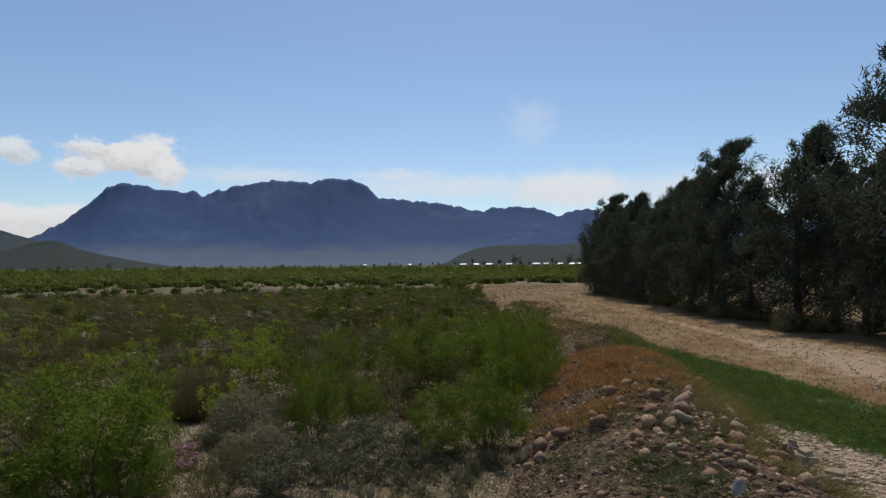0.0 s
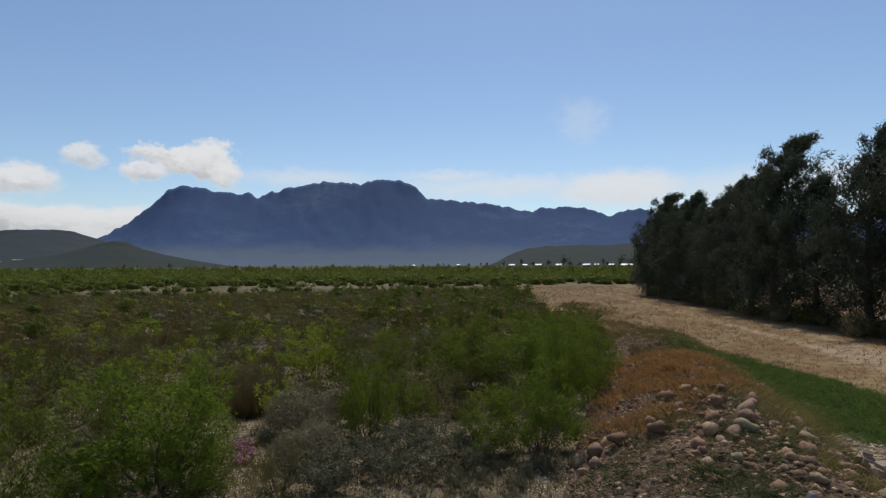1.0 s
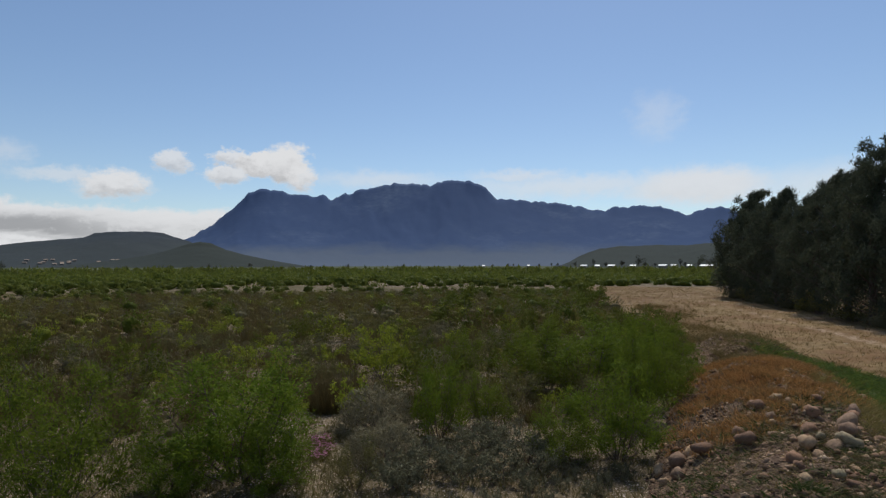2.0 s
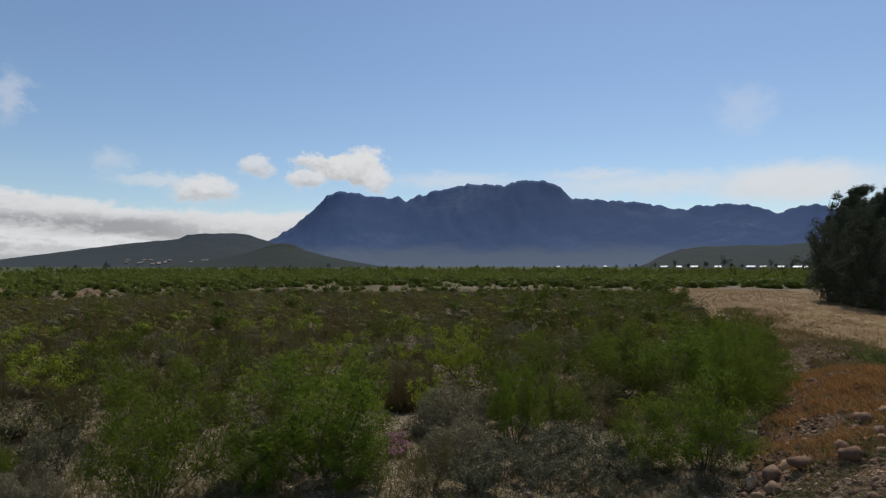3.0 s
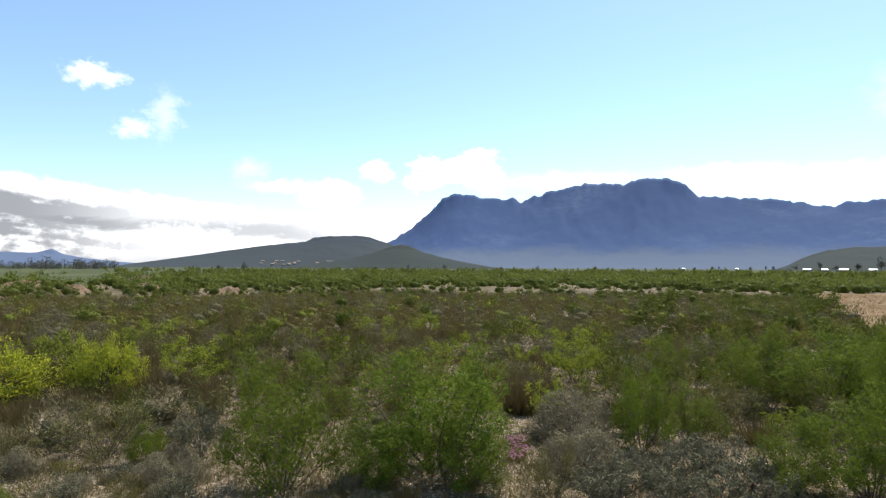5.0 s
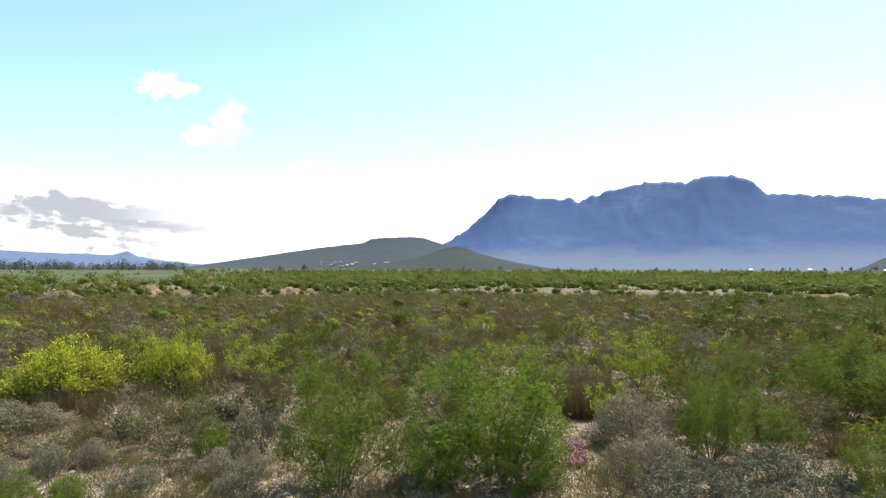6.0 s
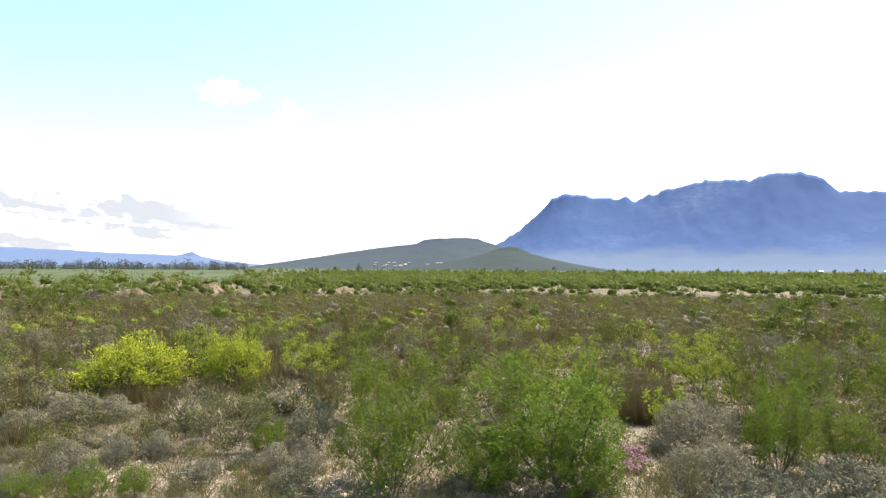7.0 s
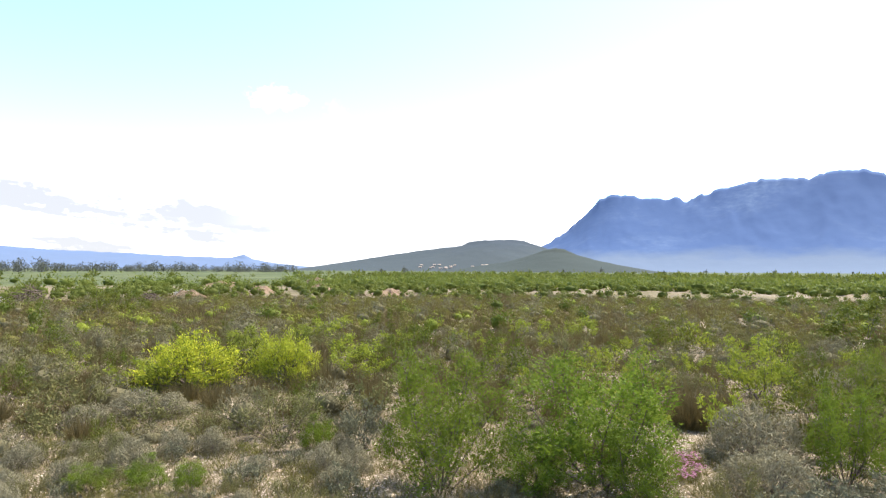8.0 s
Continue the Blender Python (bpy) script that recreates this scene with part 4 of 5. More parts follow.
# the wider field: too many to count, joined by kind
wide_spots = {k: [] for k in COARSE if k != "yellow"}
cells = {}
for _ in range(16000):
    a = field.uniform(-34, 96)
    r = math.sqrt(field.uniform(26.5 ** 2, 68.0 ** 2))
    x, y = -r * math.sin(radians(a)), r * math.cos(radians(a))
    if x > 5.0 or bare(x, y) > 0.5:
        continue
    patch = noise.noise(Vector((x * 0.16, y * 0.16, 2.0))) + 0.6 * noise.noise(Vector((x * 0.4, y * 0.4, 8.0)))
    weights = [(k, w * (2.2 if k == ("reed" if patch > 0.12 else "grey" if patch < -0.25 else "olive") else 0.8)) for k, w in mixture(a, r)]
    k = pick(weights)
    size = field.uniform(0.6, 1.15) * (1 - 0.30 * float(soft_step(38, 56, np.array(r))))
    own = 0.5 * NATURAL[k][1] * size
    cell = (int(x // 2), int(y // 2))
    if any((x - p) ** 2 + (y - q) ** 2 < (0.62 * (own + o)) ** 2 for i in (-1, 0, 1) for j in (-1, 0, 1) for p, q, o in cells.get((cell[0] + i, cell[1] + j), ())):
        continue
    cells.setdefault(cell, []).append((x, y, own))
    wide_spots[k].append((x, y, float(ground_height(np.array(x), np.array(y))) - 0.02, size))


def small_clump(seed, count, height, width, leaf, lobes=7):
    """A low-cost bush for the distance: leaves over several rounded tufts."""
    rng = np.random.default_rng(seed)
    d = ball(rng, lobes, 0.4)
    d[:, 2] = np.abs(d[:, 2])
    cen = d * np.array([width * 0.30, width * 0.30, height * 0.42]) * rng.uniform(0.6, 1.1, (lobes, 1)) + np.array([0, 0, height * 0.26])
    at, way, face = lobe_leaves(rng, cen, rng.uniform(0.8, 1.3, lobes) * 0.5 * (width * 0.28 + height * 0.22), d + [0, 0, 0.6], count // lobes, 1.15, 0.15, 0.3, 0.35, 0.7)
    at[:, 2] = np.clip(at[:, 2], 0.03, None)
    n = len(at)
    v, q = leaves(at, way, leaf * rng.uniform(0.6, 1.3, n), leaf * 0.55, rng, face)
    if count > 60:
        v, q = joined([(v, q), hull(seed, height * 0.62, width * 0.58)])
    return faced("clump", v, q)


WIDE = {
    "green": (small_clump(1, 300, 1.4, 1.6, 0.13, 9), M_midgreen, "feathery green shrubs spread over the middle of the field"),
    "olive": (small_clump(2, 147, 0.8, 1.3, 0.115), M_olive, "olive-green scrub spread over the middle of the field"),
    "gold": (small_clump(3, 130, 1.0, 1.2, 0.10), M_gold, "yellow-green flowering shrubs scattered over the field"),
    "grey": (dome_shrub(4, 230, 0.8, 1.3, 0.16, 0.036)[1], M_dullgrey, "grey twiggy bushes spread over the field"),
    "reed": (reed_tuft(5, 90, 0.85, 1.25, 0.040), M_reed, "brown reed tussocks spread over the field"),
}
for k, spots in wide_spots.items():
    src, mat, label = WIDE[k]
    v, f = spread(src, spots, field)
    me = faced("scrub", v, f)
    tagged(put_mesh("scrub_" + k, me, mat), label, "scrub", kind="stuff")

# belt of taller shrubs beyond the sand, out to the horizon
belt = []
for _ in range(9000):
    a = field.uniform(-20, 98)
    r = 83 * (460 / 83) ** field.random()
    x, y = -r * math.sin(radians(a)), r * math.cos(radians(a))
    if (x > 9 and y < 92) or bare(x, y) > 0.5:
        continue
    if field.random() < float(soft_step(46, 62, np.array(a))) * (0.55 if r < 125 else 0.97):
        continue
    belt.append((x, y, float(ground_height(np.array(x), np.array(y))) - 0.05, (field.uniform(0.35, 0.8) if field.random() < 0.6 else field.uniform(0.8, 1.4))))
near_belt = [s for s in belt if math.hypot(s[0], s[1]) < 150 and (s[3] > 0.8 or int(s[0] * 7) % 2)][:1000]
far_belt = [s for s in belt if math.hypot(s[0], s[1]) >= 150][:2300]
for name, spots, src, mat, label in (("near", near_belt, [small_clump(21 + i, 91, 1.5 + 0.2 * i, 3.0, 0.33, 5 + i) for i in range(3)], M_farscrub, "belt of green shrubs beyond the sandy strip"),
                                     ("far", far_belt, [small_clump(25 + i, 44, 1.5, 3.0, 0.75, 4) for i in range(3)], M_farscrub, "belt of olive scrub out to the horizon")):
    v, f = joined([spread(s, spots[i::len(src)], field) for i, s in enumerate(src)])
    tagged(put_mesh("far_scrub_" + name, faced("scrub", v, f), mat), label, "scrub", kind="stuff")

# scattered shrubs on the sand strip
spots = []
for _ in range(620):
    a, r = field.uniform(-2, 92) if field.random() < 0.5 else field.uniform(36, 92), field.uniform(62, 92)
    spots.append((-r * math.sin(radians(a)), r * math.cos(radians(a)), 0.0, 0.25 + 0.85 * field.random() ** 1.8))
v, f = joined([spread(small_clump(31 + i, 62, 1.4, 2.2, 0.32, 5), spots[i::3], field) for i in range(3)])
tagged(put_mesh("sand_scrub", faced("scrub", v, f), M_farscrub), "small dark green shrubs dotted over the sand strip", "scrub", kind="stuff")

# ---------------------------------------------------------------- grass, litter and pebbles


def grass_field(name, count, where, height, width, material, label, seed, bunch=9, splay=0.35):
    rng = np.random.default_rng(seed)
    roots = where(rng, count)
    n = len(roots)
    base = np.repeat(roots, bunch, 0) + rng.normal(size=(n * bunch, 3)) * [0.05, 0.05, 0]
    h = height * rng.uniform(0.4, 1.2, n * bunch)
    tip = base + np.stack([rng.normal(0, splay, n * bunch) * h, rng.normal(0, splay, n * bunch) * h, h * (1 - 0.35 * splay)], 1)
    v, t = blades(base, tip, width, rng)
    tagged(put_mesh(name, mesh(name, v, tris=t), material), label, "grass", kind="stuff")


def on_lawn(rng, count):
    x, y = rng.uniform(5.0, 9.4, count), rng.uniform(7.6, 27, count)
    keep = rng.random(count) < zone_masks(x, y)[4] ** 1.3 * np.clip(0.8 + 0.5 * np.sin(x * 2.1 + y) * np.sin(y * 1.3 - x) + 0.4 * np.sin(x * 5.3 - y * 2.0) * np.sin(y * 4.1), 0.15, 1)
    x, y = x[keep], y[keep]
    return np.stack([x, y, np.maximum(ground_height(x, y), heap_height(x, y)) - 0.01], 1)


def on_clearing(rng, count):
    y = 9 + 75 * rng.random(count) ** 1.6
    x = rng.uniform(3.8, 17, count)
    z = zone_masks(x, y)
    keep = (rng.random(count) < z[1] * (1 - 0.85 * z[3])) & (z[4] < 0.5)
    x, y = x[keep], y[keep]
    return np.stack([x, y, np.maximum(ground_height(x, y), heap_height(x, y)) - 0.01], 1)


def on_field(rng, count):
    a, r = np.radians(np.where(rng.random(count) < 0.85, rng.uniform(-12, 92, count), rng.uniform(92, 348, count))), 0.4 + 21 * rng.random(count) ** 1.2
    x, y = -r * np.sin(a), r * np.cos(a)
    keep = (heap_height(x, y) < 0.02) & (x < 4.5)
    x, y = x[keep], y[keep]
    return np.stack([x, y, ground_height(x, y) - 0.01], 1)


def on_left_field(rng, count):
    """Open stony ground beyond the tall shrubs, and the pebbly gap between them."""
    p = on_field(rng, count)
    gap = np.exp(-((p[:, 0] + 3.55 + 0.15 * (p[:, 1] - 8)) / 0.55) ** 2) * (p[:, 1] < 10.5)
    return p[(np.degrees(np.arctan2(-p[:, 0], p[:, 1])) > 33) | (gap > 0.4)]


def on_heap(y0, y1, low, patch=-9.0, rust=False):
    def where(rng, count):
        y = rng.uniform(y0, y1, count)
        x = crest_x(y) + rng.normal(0, 1.0, count)
        h = heap_height(x, y)
        if rust:
            h = np.where(rng.random(count) < soft_step(8.9, 11.6, y + 1.4 * (crest_x(y) - x)), h, -1)
        keep = (h > low) & (np.sin(x * 2.9 + 1.0) * np.sin(y * 2.3) + rng.normal(0, 0.35, count) > patch)
        lift = np.array([noise.fractal(Vector((p * 1.5, q * 1.5, 0.3)), 0.9, 2.0, 4) for p, q in zip(x[keep], y[keep])])
        return np.stack([x[keep], y[keep], h[keep] + 0.13 * lift * soft_step(-0.05, 0.2, h[keep]) - 0.04], 1)
    return where


def on_right_slope(rng, count):
    """The side of the heap towards the track."""
    y = rng.uniform(6.0, 14.0, count)
    x = crest_x(y) + rng.uniform(0.7, 2.5, count)
    keep = np.sin(x * 2.3 + 0.4) * np.sin(y * 1.7) + rng.normal(0, 0.4, count) > 0.0
    x, y = x[keep], y[keep]
    return np.stack([x, y, np.maximum(heap_height(x, y), ground_height(x, y)) - 0.03], 1)


grass_field("slope_straw", 1800, on_right_slope, 0.24, 0.009, M_gold_straw, "pale yellow-green dry grass on the side of the heap", 41, 9, 0.8)
grass_field("lawn_grass", 26000, on_lawn, 0.12, 0.020, M_lawn, "strip of lush short green grass beside the track", 1, 7, 0.7)
grass_field("lawn_straw", 3400, on_lawn, 0.15, 0.014, M_gold, "yellow-green blades mixed into the green grass", 21, 6, 1.0)
grass_field("lawn_weeds", 1500, on_lawn, 0.20, 0.020, M_weed, "dark green weeds in the green grass", 22, 7, 0.9)
grass_field("dry_grass", 11000, on_clearing, 0.12, 0.016, M_dry, "short golden dry grass on the clearing", 2, 6)


def beside_clearing(rng, count):
    y = rng.uniform(16, 46, count)
    x = 4.3 + 0.02 * (y - 16) + np.abs(rng.normal(0, 1.5, count))
    keep = (np.sin(x * 1.7) * np.sin(y * 0.8) + rng.normal(0, 0.5, count) > -0.1) & (x < 9)
    x, y = x[keep], y[keep]
    return np.stack([x, y, np.maximum(ground_height(x, y), heap_height(x, y)) - 0.02], 1)


grass_field("tall_dry_grass", 2600, beside_clearing, 0.30, 0.014, M_drab, "tall drab brown-green grass along the edge of the clearing", 11, 9, 0.7)
grass_field("field_grass", 9000, on_field, 0.19, 0.008, M_drab, "straw-coloured dry grass tufts between the shrubs", 3, 8)
grass_field("field_weeds", 10500, on_field, 0.17, 0.011, M_sage, "low olive-green weeds between the shrubs", 4, 8)
grass_field("grey_litter", 10000, on_left_field, 0.15, 0.012, M_grey, "grey dry twigs and low herbs between the shrubs", 33, 7, 0.8)
grass_field("open_weeds", 7000, on_left_field, 0.22, 0.010, M_olive, "olive-green tufts of grass on the stony ground", 34, 8, 0.6)
grass_field("rust_grass", 10000, on_heap(8.6, 17.5, 0.10, -0.25, True), 0.15, 0.012, M_rust, "rust-brown matted dry grass covering the top of the heap", 5, 9, 0.5)
grass_field("heap_weeds", 3600, on_heap(5.6, 11.8, 0.10, 0.35), 0.085, 0.020, M_weed, "green weeds growing between the stones of the heap", 6, 9, 1.0)
grass_field("heap_litter", 4200, on_heap(5.4, 11.0, 0.02, -0.2), 0.10, 0.009, M_dullgrey, "grey dry stalks and litter between the stones", 43, 6, 1.0)
grass_field("heap_straw", 2600, on_heap(6.0, 26.0, 0.02), 0.17, 0.009, M_drab, "dry straw on the slopes of the heap", 7, 7, 0.9)


def chips(name, where, count, size, material, label, seed):
    rng = np.random.default_rng(seed)
    spots = where(rng, count)
    bm = bmesh.new()
    eq = [bm.verts.new((1.2 * math.cos(k * 1.2566), 0.95 * math.sin(k * 1.2566), 0.12 * math.sin(k * 2.0))) for k in range(5)]
    cap, foot = bm.verts.new((0.15, 0.1, 0.6)), bm.verts.new((0, 0, -0.5))
    for k in range(5):
        bm.faces.new((eq[k], eq[(k + 1) % 5], cap))
        bm.faces.new((eq[(k + 1) % 5], eq[k], foot))
    me = bpy.data.meshes.new("chip")
    bm.to_mesh(me)
    bm.free()
    s = size * np.clip(rng.lognormal(-0.1, 0.65, len(spots)), 0.3, 3.0)
    v, f = spread(me, np.concatenate([spots, s[:, None]], 1), rng)
    tagged(put_mesh(name, mesh(name, v, tris=f), material), label, "stones", kind="stuff")


chips("pebbles", on_left_field, 17000, 0.024, M_gravel, "pale pebbles and stone chips on the bare soil", 8)
chips("heap_rubble", on_heap(5.0, 13.5, 0.02), 10000, 0.023, M_chip, "small stones and rubble covering the spoil heap", 9)
chips("far_rubble", on_heap(13.0, 24.0, 0.02), 2600, 0.032, M_chip, "small stones and rubble on the tail of the heap", 19)


def on_track(rng, count):
    y, x = 7 + 25 * rng.random(count) ** 1.5, rng.uniform(5, 14.5, count)
    z = zone_masks(x, y)
    keep = (rng.random(count) < z[3]) & (z[4] < 0.4)
    return np.stack([x[keep], y[keep], ground_height(x[keep], y[keep])], 1)


chips("track_gravel", on_track, 6000, 0.022, M_gravel, "coarse pale gravel on the track", 10)


def on_gravel(rng, count):
    x, y = rng.uniform(4.7, 8.6, count), rng.uniform(6.2, 11.0, count)
    z = zone_masks(x, y)
    keep = (heap_height(x, y) < 0.05) & (rng.random(count) > z[4]) & (y < 9.4 - 2.0 * (x - 6.77))
    return np.stack([x[keep], y[keep], ground_height(x[keep], y[keep])], 1)


chips("gravel_bed", on_gravel, 7500, 0.020, M_gravel, "pale coarse gravel at the foot of the heap", 14)

# ---------------------------------------------------------------- spoil heap with stones


def build_heap():
    heap = thing("spoil_heap", "long heap of reddish soil and rounded stones beside the track", "heap")
    xs, ys = np.arange(-0.4, 8.6, 0.11), np.arange(1.5, 27.5, 0.11)
    gx, gy = np.meshgrid(xs, ys, indexing="ij")
    rng = np.random.default_rng(12)
    z = heap_height(gx, gy)
    rough = np.array([[noise.fractal(Vector((a * 1.5, b * 1.5, 0.3)), 0.9, 2.0, 4) for b in ys] for a in xs])
    z = z + 0.13 * rough * soft_step(-0.05, 0.2, z) - 0.03 - 0.14 * (1 - soft_step(0.0, 0.07, z))
    v = np.stack([gx, gy, z], 2).reshape(-1, 3)
    n = len(ys)
    i, j = np.meshgrid(np.arange(len(xs) - 1), np.arange(n - 1), indexing="ij")
    q = np.stack([i * n + j, (i + 1) * n + j, (i + 1) * n + j + 1, i * n + j + 1], 2).reshape(-1, 4)
    q = q[(v[q][:, :, 2].max(1) > -0.10)]
    used_v, inv = np.unique(q, return_inverse=True)
    put_mesh("soil", mesh("soil", v[used_v], quads=inv.reshape(-1, 4), smooth=True), M_heap, heap)
    stones = []
    for s in range(7):
        bm = bmesh.new()
        bmesh.ops.create_icosphere(bm, subdivisions=2, radius=1)
        ax = rng.uniform(0.55, 1.25, 3)
        for vtx in bm.verts:
            p = vtx.co.copy()
            k = 1 + 0.42 * noise.noise(p * 1.1 + Vector((s * 7.0, 0, 0))) + 0.24 * noise.noise(p * 2.4 + Vector((0, s * 5.0, 0)))
            vtx.co = Vector((p.x * ax[0], p.y * ax[1], p.z * ax[2] * 0.82)) * k
        me = bpy.data.meshes.new("stone")
        bm.to_mesh(me)
        bm.free()
        me.polygons.foreach_set("use_smooth", np.ones(len(me.polygons), bool))
        me.materials.append(M_stone)
        stones.append(me)
    placed = []

    def stone(x, y, size, sink=0.35):
        if any((x - a) ** 2 + (y - b) ** 2 < (0.8 * (size + c)) ** 2 for a, b, c in placed):
            return
        placed.append((x, y, size))
        zz = max(float(heap_height(np.array(x), np.array(y))) + 0.13 * noise.fractal(Vector((x * 1.5, y * 1.5, 0.3)), 0.9, 2.0, 4) - 0.03, 0.0) + size * (0.62 - sink)
        ob = new("stone", stones[len(placed) % 7])
        ob.parent = heap
        ob.matrix_basis = pose(x, y, zz, rng.uniform(-25, 25), rng.uniform(-25, 25), rng.uniform(0, 360)) @ Matrix.Scale(size, 4)

    for x, y, s in ((3.05, 8.75, 0.17), (3.5, 8.75, 0.18), (2.72, 7.95, 0.15), (3.35, 8.35, 0.15), (1.42, 8.9, 0.13), (1.62, 9.0, 0.12), (1.75, 8.75, 0.15), (4.05, 9.9, 0.17), (4.2, 10.2, 0.15),
                    (3.2, 8.0, 0.14), (4.15, 7.6, 0.15), (3.7, 7.55, 0.14)):
        stone(x, y, s)
    for x, y, s in zip(rng.normal(1.62, 0.28, 14), rng.normal(8.8, 0.25, 14), rng.uniform(0.07, 0.14, 14)):
        stone(x, y, s, 0.3)
    tries = 0
    while tries < 120:
        tries += 1
        stone(float(rng.normal(3.35, 0.62)), float(rng.normal(7.7, 0.95)), float(np.clip(rng.lognormal(-2.45, 0.42), 0.045, 0.15)), rng.uniform(0.35, 0.65))
    while len(placed) < 298:
        y = rng.uniform(6.2, 12.5) if rng.random() < 0.85 else rng.uniform(12, 24)
        x = crest_x(np.array(y)) + rng.normal(0.15, 1.15)
        if x < crest_x(y) - 0.15 and math.hypot(x - 1.6, y - 8.9) > 0.7 and rng.random() < 0.9:
            continue
        if heap_height(np.array(x), np.array(y)) > 0.06:
            stone(float(x), float(y), float(np.clip(rng.lognormal(-2.95, 0.42), 0.03, 0.12)), rng.uniform(0.3, 0.75))
    bm = bmesh.new()
    bmesh.ops.create_grid(bm, x_segments=10, y_segments=8, size=0.055)
    for vtx in bm.verts:
        vtx.co.z = 0.09 * noise.noise(vtx.co * 6) + 0.05 * noise.noise(vtx.co * 14)
    sheet = tagged(part("plastic_sheet", bm, M_bag, None), "crumpled piece of clear plastic lying on the stones", "litter")
    sheet.matrix_basis = pose(2.75, 5.6, float(heap_height(np.array(2.75), np.array(5.6))) + 0.06, 14, -8, 30)
    solid = sheet.modifiers.new("thickness", "SOLIDIFY")
    solid.thickness = 0.004


build_heap()


def rubble_block(x, y, w, d, h, turn, tilt):
    """A broken pale block with chipped edges."""
    bm = bmesh.new()
    bmesh.ops.create_cube(bm, size=1)
    bmesh.ops.scale(bm, vec=(w, d, h), verts=bm.verts)
    bmesh.ops.bevel(bm, geom=bm.edges[:], offset=0.07, segments=3, affect="EDGES")
    for vtx in bm.verts:
        vtx.co += 0.05 * noise.noise_vector(vtx.co * 8 + Vector((x * 5, y, 0)))
    ob = tagged(part("broken_block", bm, M_block, None), "pale broken block lying at the foot of the heap", "block", "broken blocks by the heap")
    ob.matrix_basis = pose(x, y, max(0.0, float(heap_height(np.array(x), np.array(y)))) + h * 0.42, tilt, tilt * 0.6, turn)


for blk in ((4.95, 8.2, 0.32, 0.26, 0.24, 20, 6), (5.25, 8.0, 0.34, 0.24, 0.2, -35, -5), (5.1, 8.75, 0.28, 0.24, 0.22, 60, 9)):
    rubble_block(*blk)


def soil_heap(name, x, y, w, d, h, material, label, seed):
    bm = bmesh.new()
    bmesh.ops.create_grid(bm, x_segments=26, y_segments=26, size=1)
    for vtx in bm.verts:
        r = math.hypot(vtx.co.x, vtx.co.y)
        k = max(0.0, 1 - r * r) ** 1.3
        n = noise.fractal(Vector((vtx.co.x * 2.4, vtx.co.y * 2.4, seed)), 0.9, 2.0, 4)
        vtx.co = Vector((vtx.co.x * w / 2, vtx.co.y * d / 2, h * k * (1 + 0.5 * n) - 0.04 * (r > 0.97)))
    ob = tagged(part(name, bm, material, None), label, "heap")
    ob.matrix_basis = pose(x, y, float(ground_height(np.array(x), np.array(y))) - 0.02, 0, 0, seed * 37)


SAND_HEAPS = [(-86.5, 58.0, 8, 5, 1.3), (-93, 44, 8, 5, 0.8), (-76, 74, 6, 4, 0.6), (-66, 36, 6, 4, 0.9), (-70, 47, 5, 4, 0.8), (-58, 24, 5, 3, 0.8), (-52, 44, 5, 4, 0.7)]
for i, (x, y, w, d, h) in enumerate(SAND_HEAPS):
    soil_heap("mound", x, y, w, d, h, M_sand, "low heap of pale orange sand among shrubs", i + 1)


def brush_pile(x, y, w, h, seed, material, label):
    rng = np.random.default_rng(seed)
    n = 260
    c = rng.normal(size=(n, 3)) * [w * 0.24, w * 0.2, 0]
    c[:, 2] = rng.random(n) * h * np.exp(-(np.hypot(c[:, 0], c[:, 1]) / (w * 0.4)) ** 2) + 0.03
    way = unit(rng.normal(size=(n, 3)) * [1, 1, 0.35])
    ln = rng.uniform(0.2, 0.7, n)[:, None]
    v, q = tubes(c - way * ln * 0.5, c + way * ln * 0.5, 0.025, 0.012, 4)
    v[:, 2] = np.maximum(v[:, 2], 0.0)
    ob = tagged(put_mesh("brush_pile", mesh("brush_pile", v, quads=q), material), label, "brush pile", kind="stuff")
    ob.location = (x, y, float(ground_height(np.array(x), np.array(y))) - 0.01)


brush_pile(-56.1, 10.9, 4.2, 1.5, 1, M_deadwood, "dark brown pile of dead brushwood on the sand")
brush_pile(-53.5, 18.9, 3.2, 0.9, 2, M_deadwood, "small pile of grey dead branches")
brush_pile(-56.5, 8.4, 3.2, 0.8, 3, M_wood, "bleached dead branches on the sand")
brush_pile(-61.7, 25.0, 3.0, 0.8, 4, M_wood, "bleached log and branches among the shrubs")

# pink flowers beside the pebbly gap
for i, (x, y, w) in enumerate(((-3.95, 9.0, 0.55), (-4.1, 9.45, 0.4), (-3.8, 8.65, 0.3))):
    rng = np.random.default_rng(70 + i)
    clump = thing("flower_cushion", "low cushion of pink daisy-like flowers", "flowers", "pink flower cushions")
    put_mesh("leaves", low_clump(80 + i, 260, 0.13, w, 0.014), M_olive, clump)
    n = int(170 * w)
    a, r = rng.uniform(0, 2 * np.pi, n), np.sqrt(rng.random(n)) * w * 0.5
    at = np.stack([np.cos(a) * r, np.sin(a) * r, 0.11 + 0.05 * rng.random(n)], 1)
    ring = np.repeat(at, 5, 0)
    turn = np.tile(np.arange(5) * 2 * np.pi / 5, n)
    lv, lq = leaves(ring, np.stack([np.cos(turn), np.sin(turn), np.full(len(turn), 0.25)], 1), 0.024, 0.016, rng)
    put_mesh("bloom", faced("petals", lv, lq), M_pink, clump, "bright pink petals")["kind"] = "stuff"
    clump.location = (x, y, 0.0)

# ---------------------------------------------------------------- windbreak of tall trees


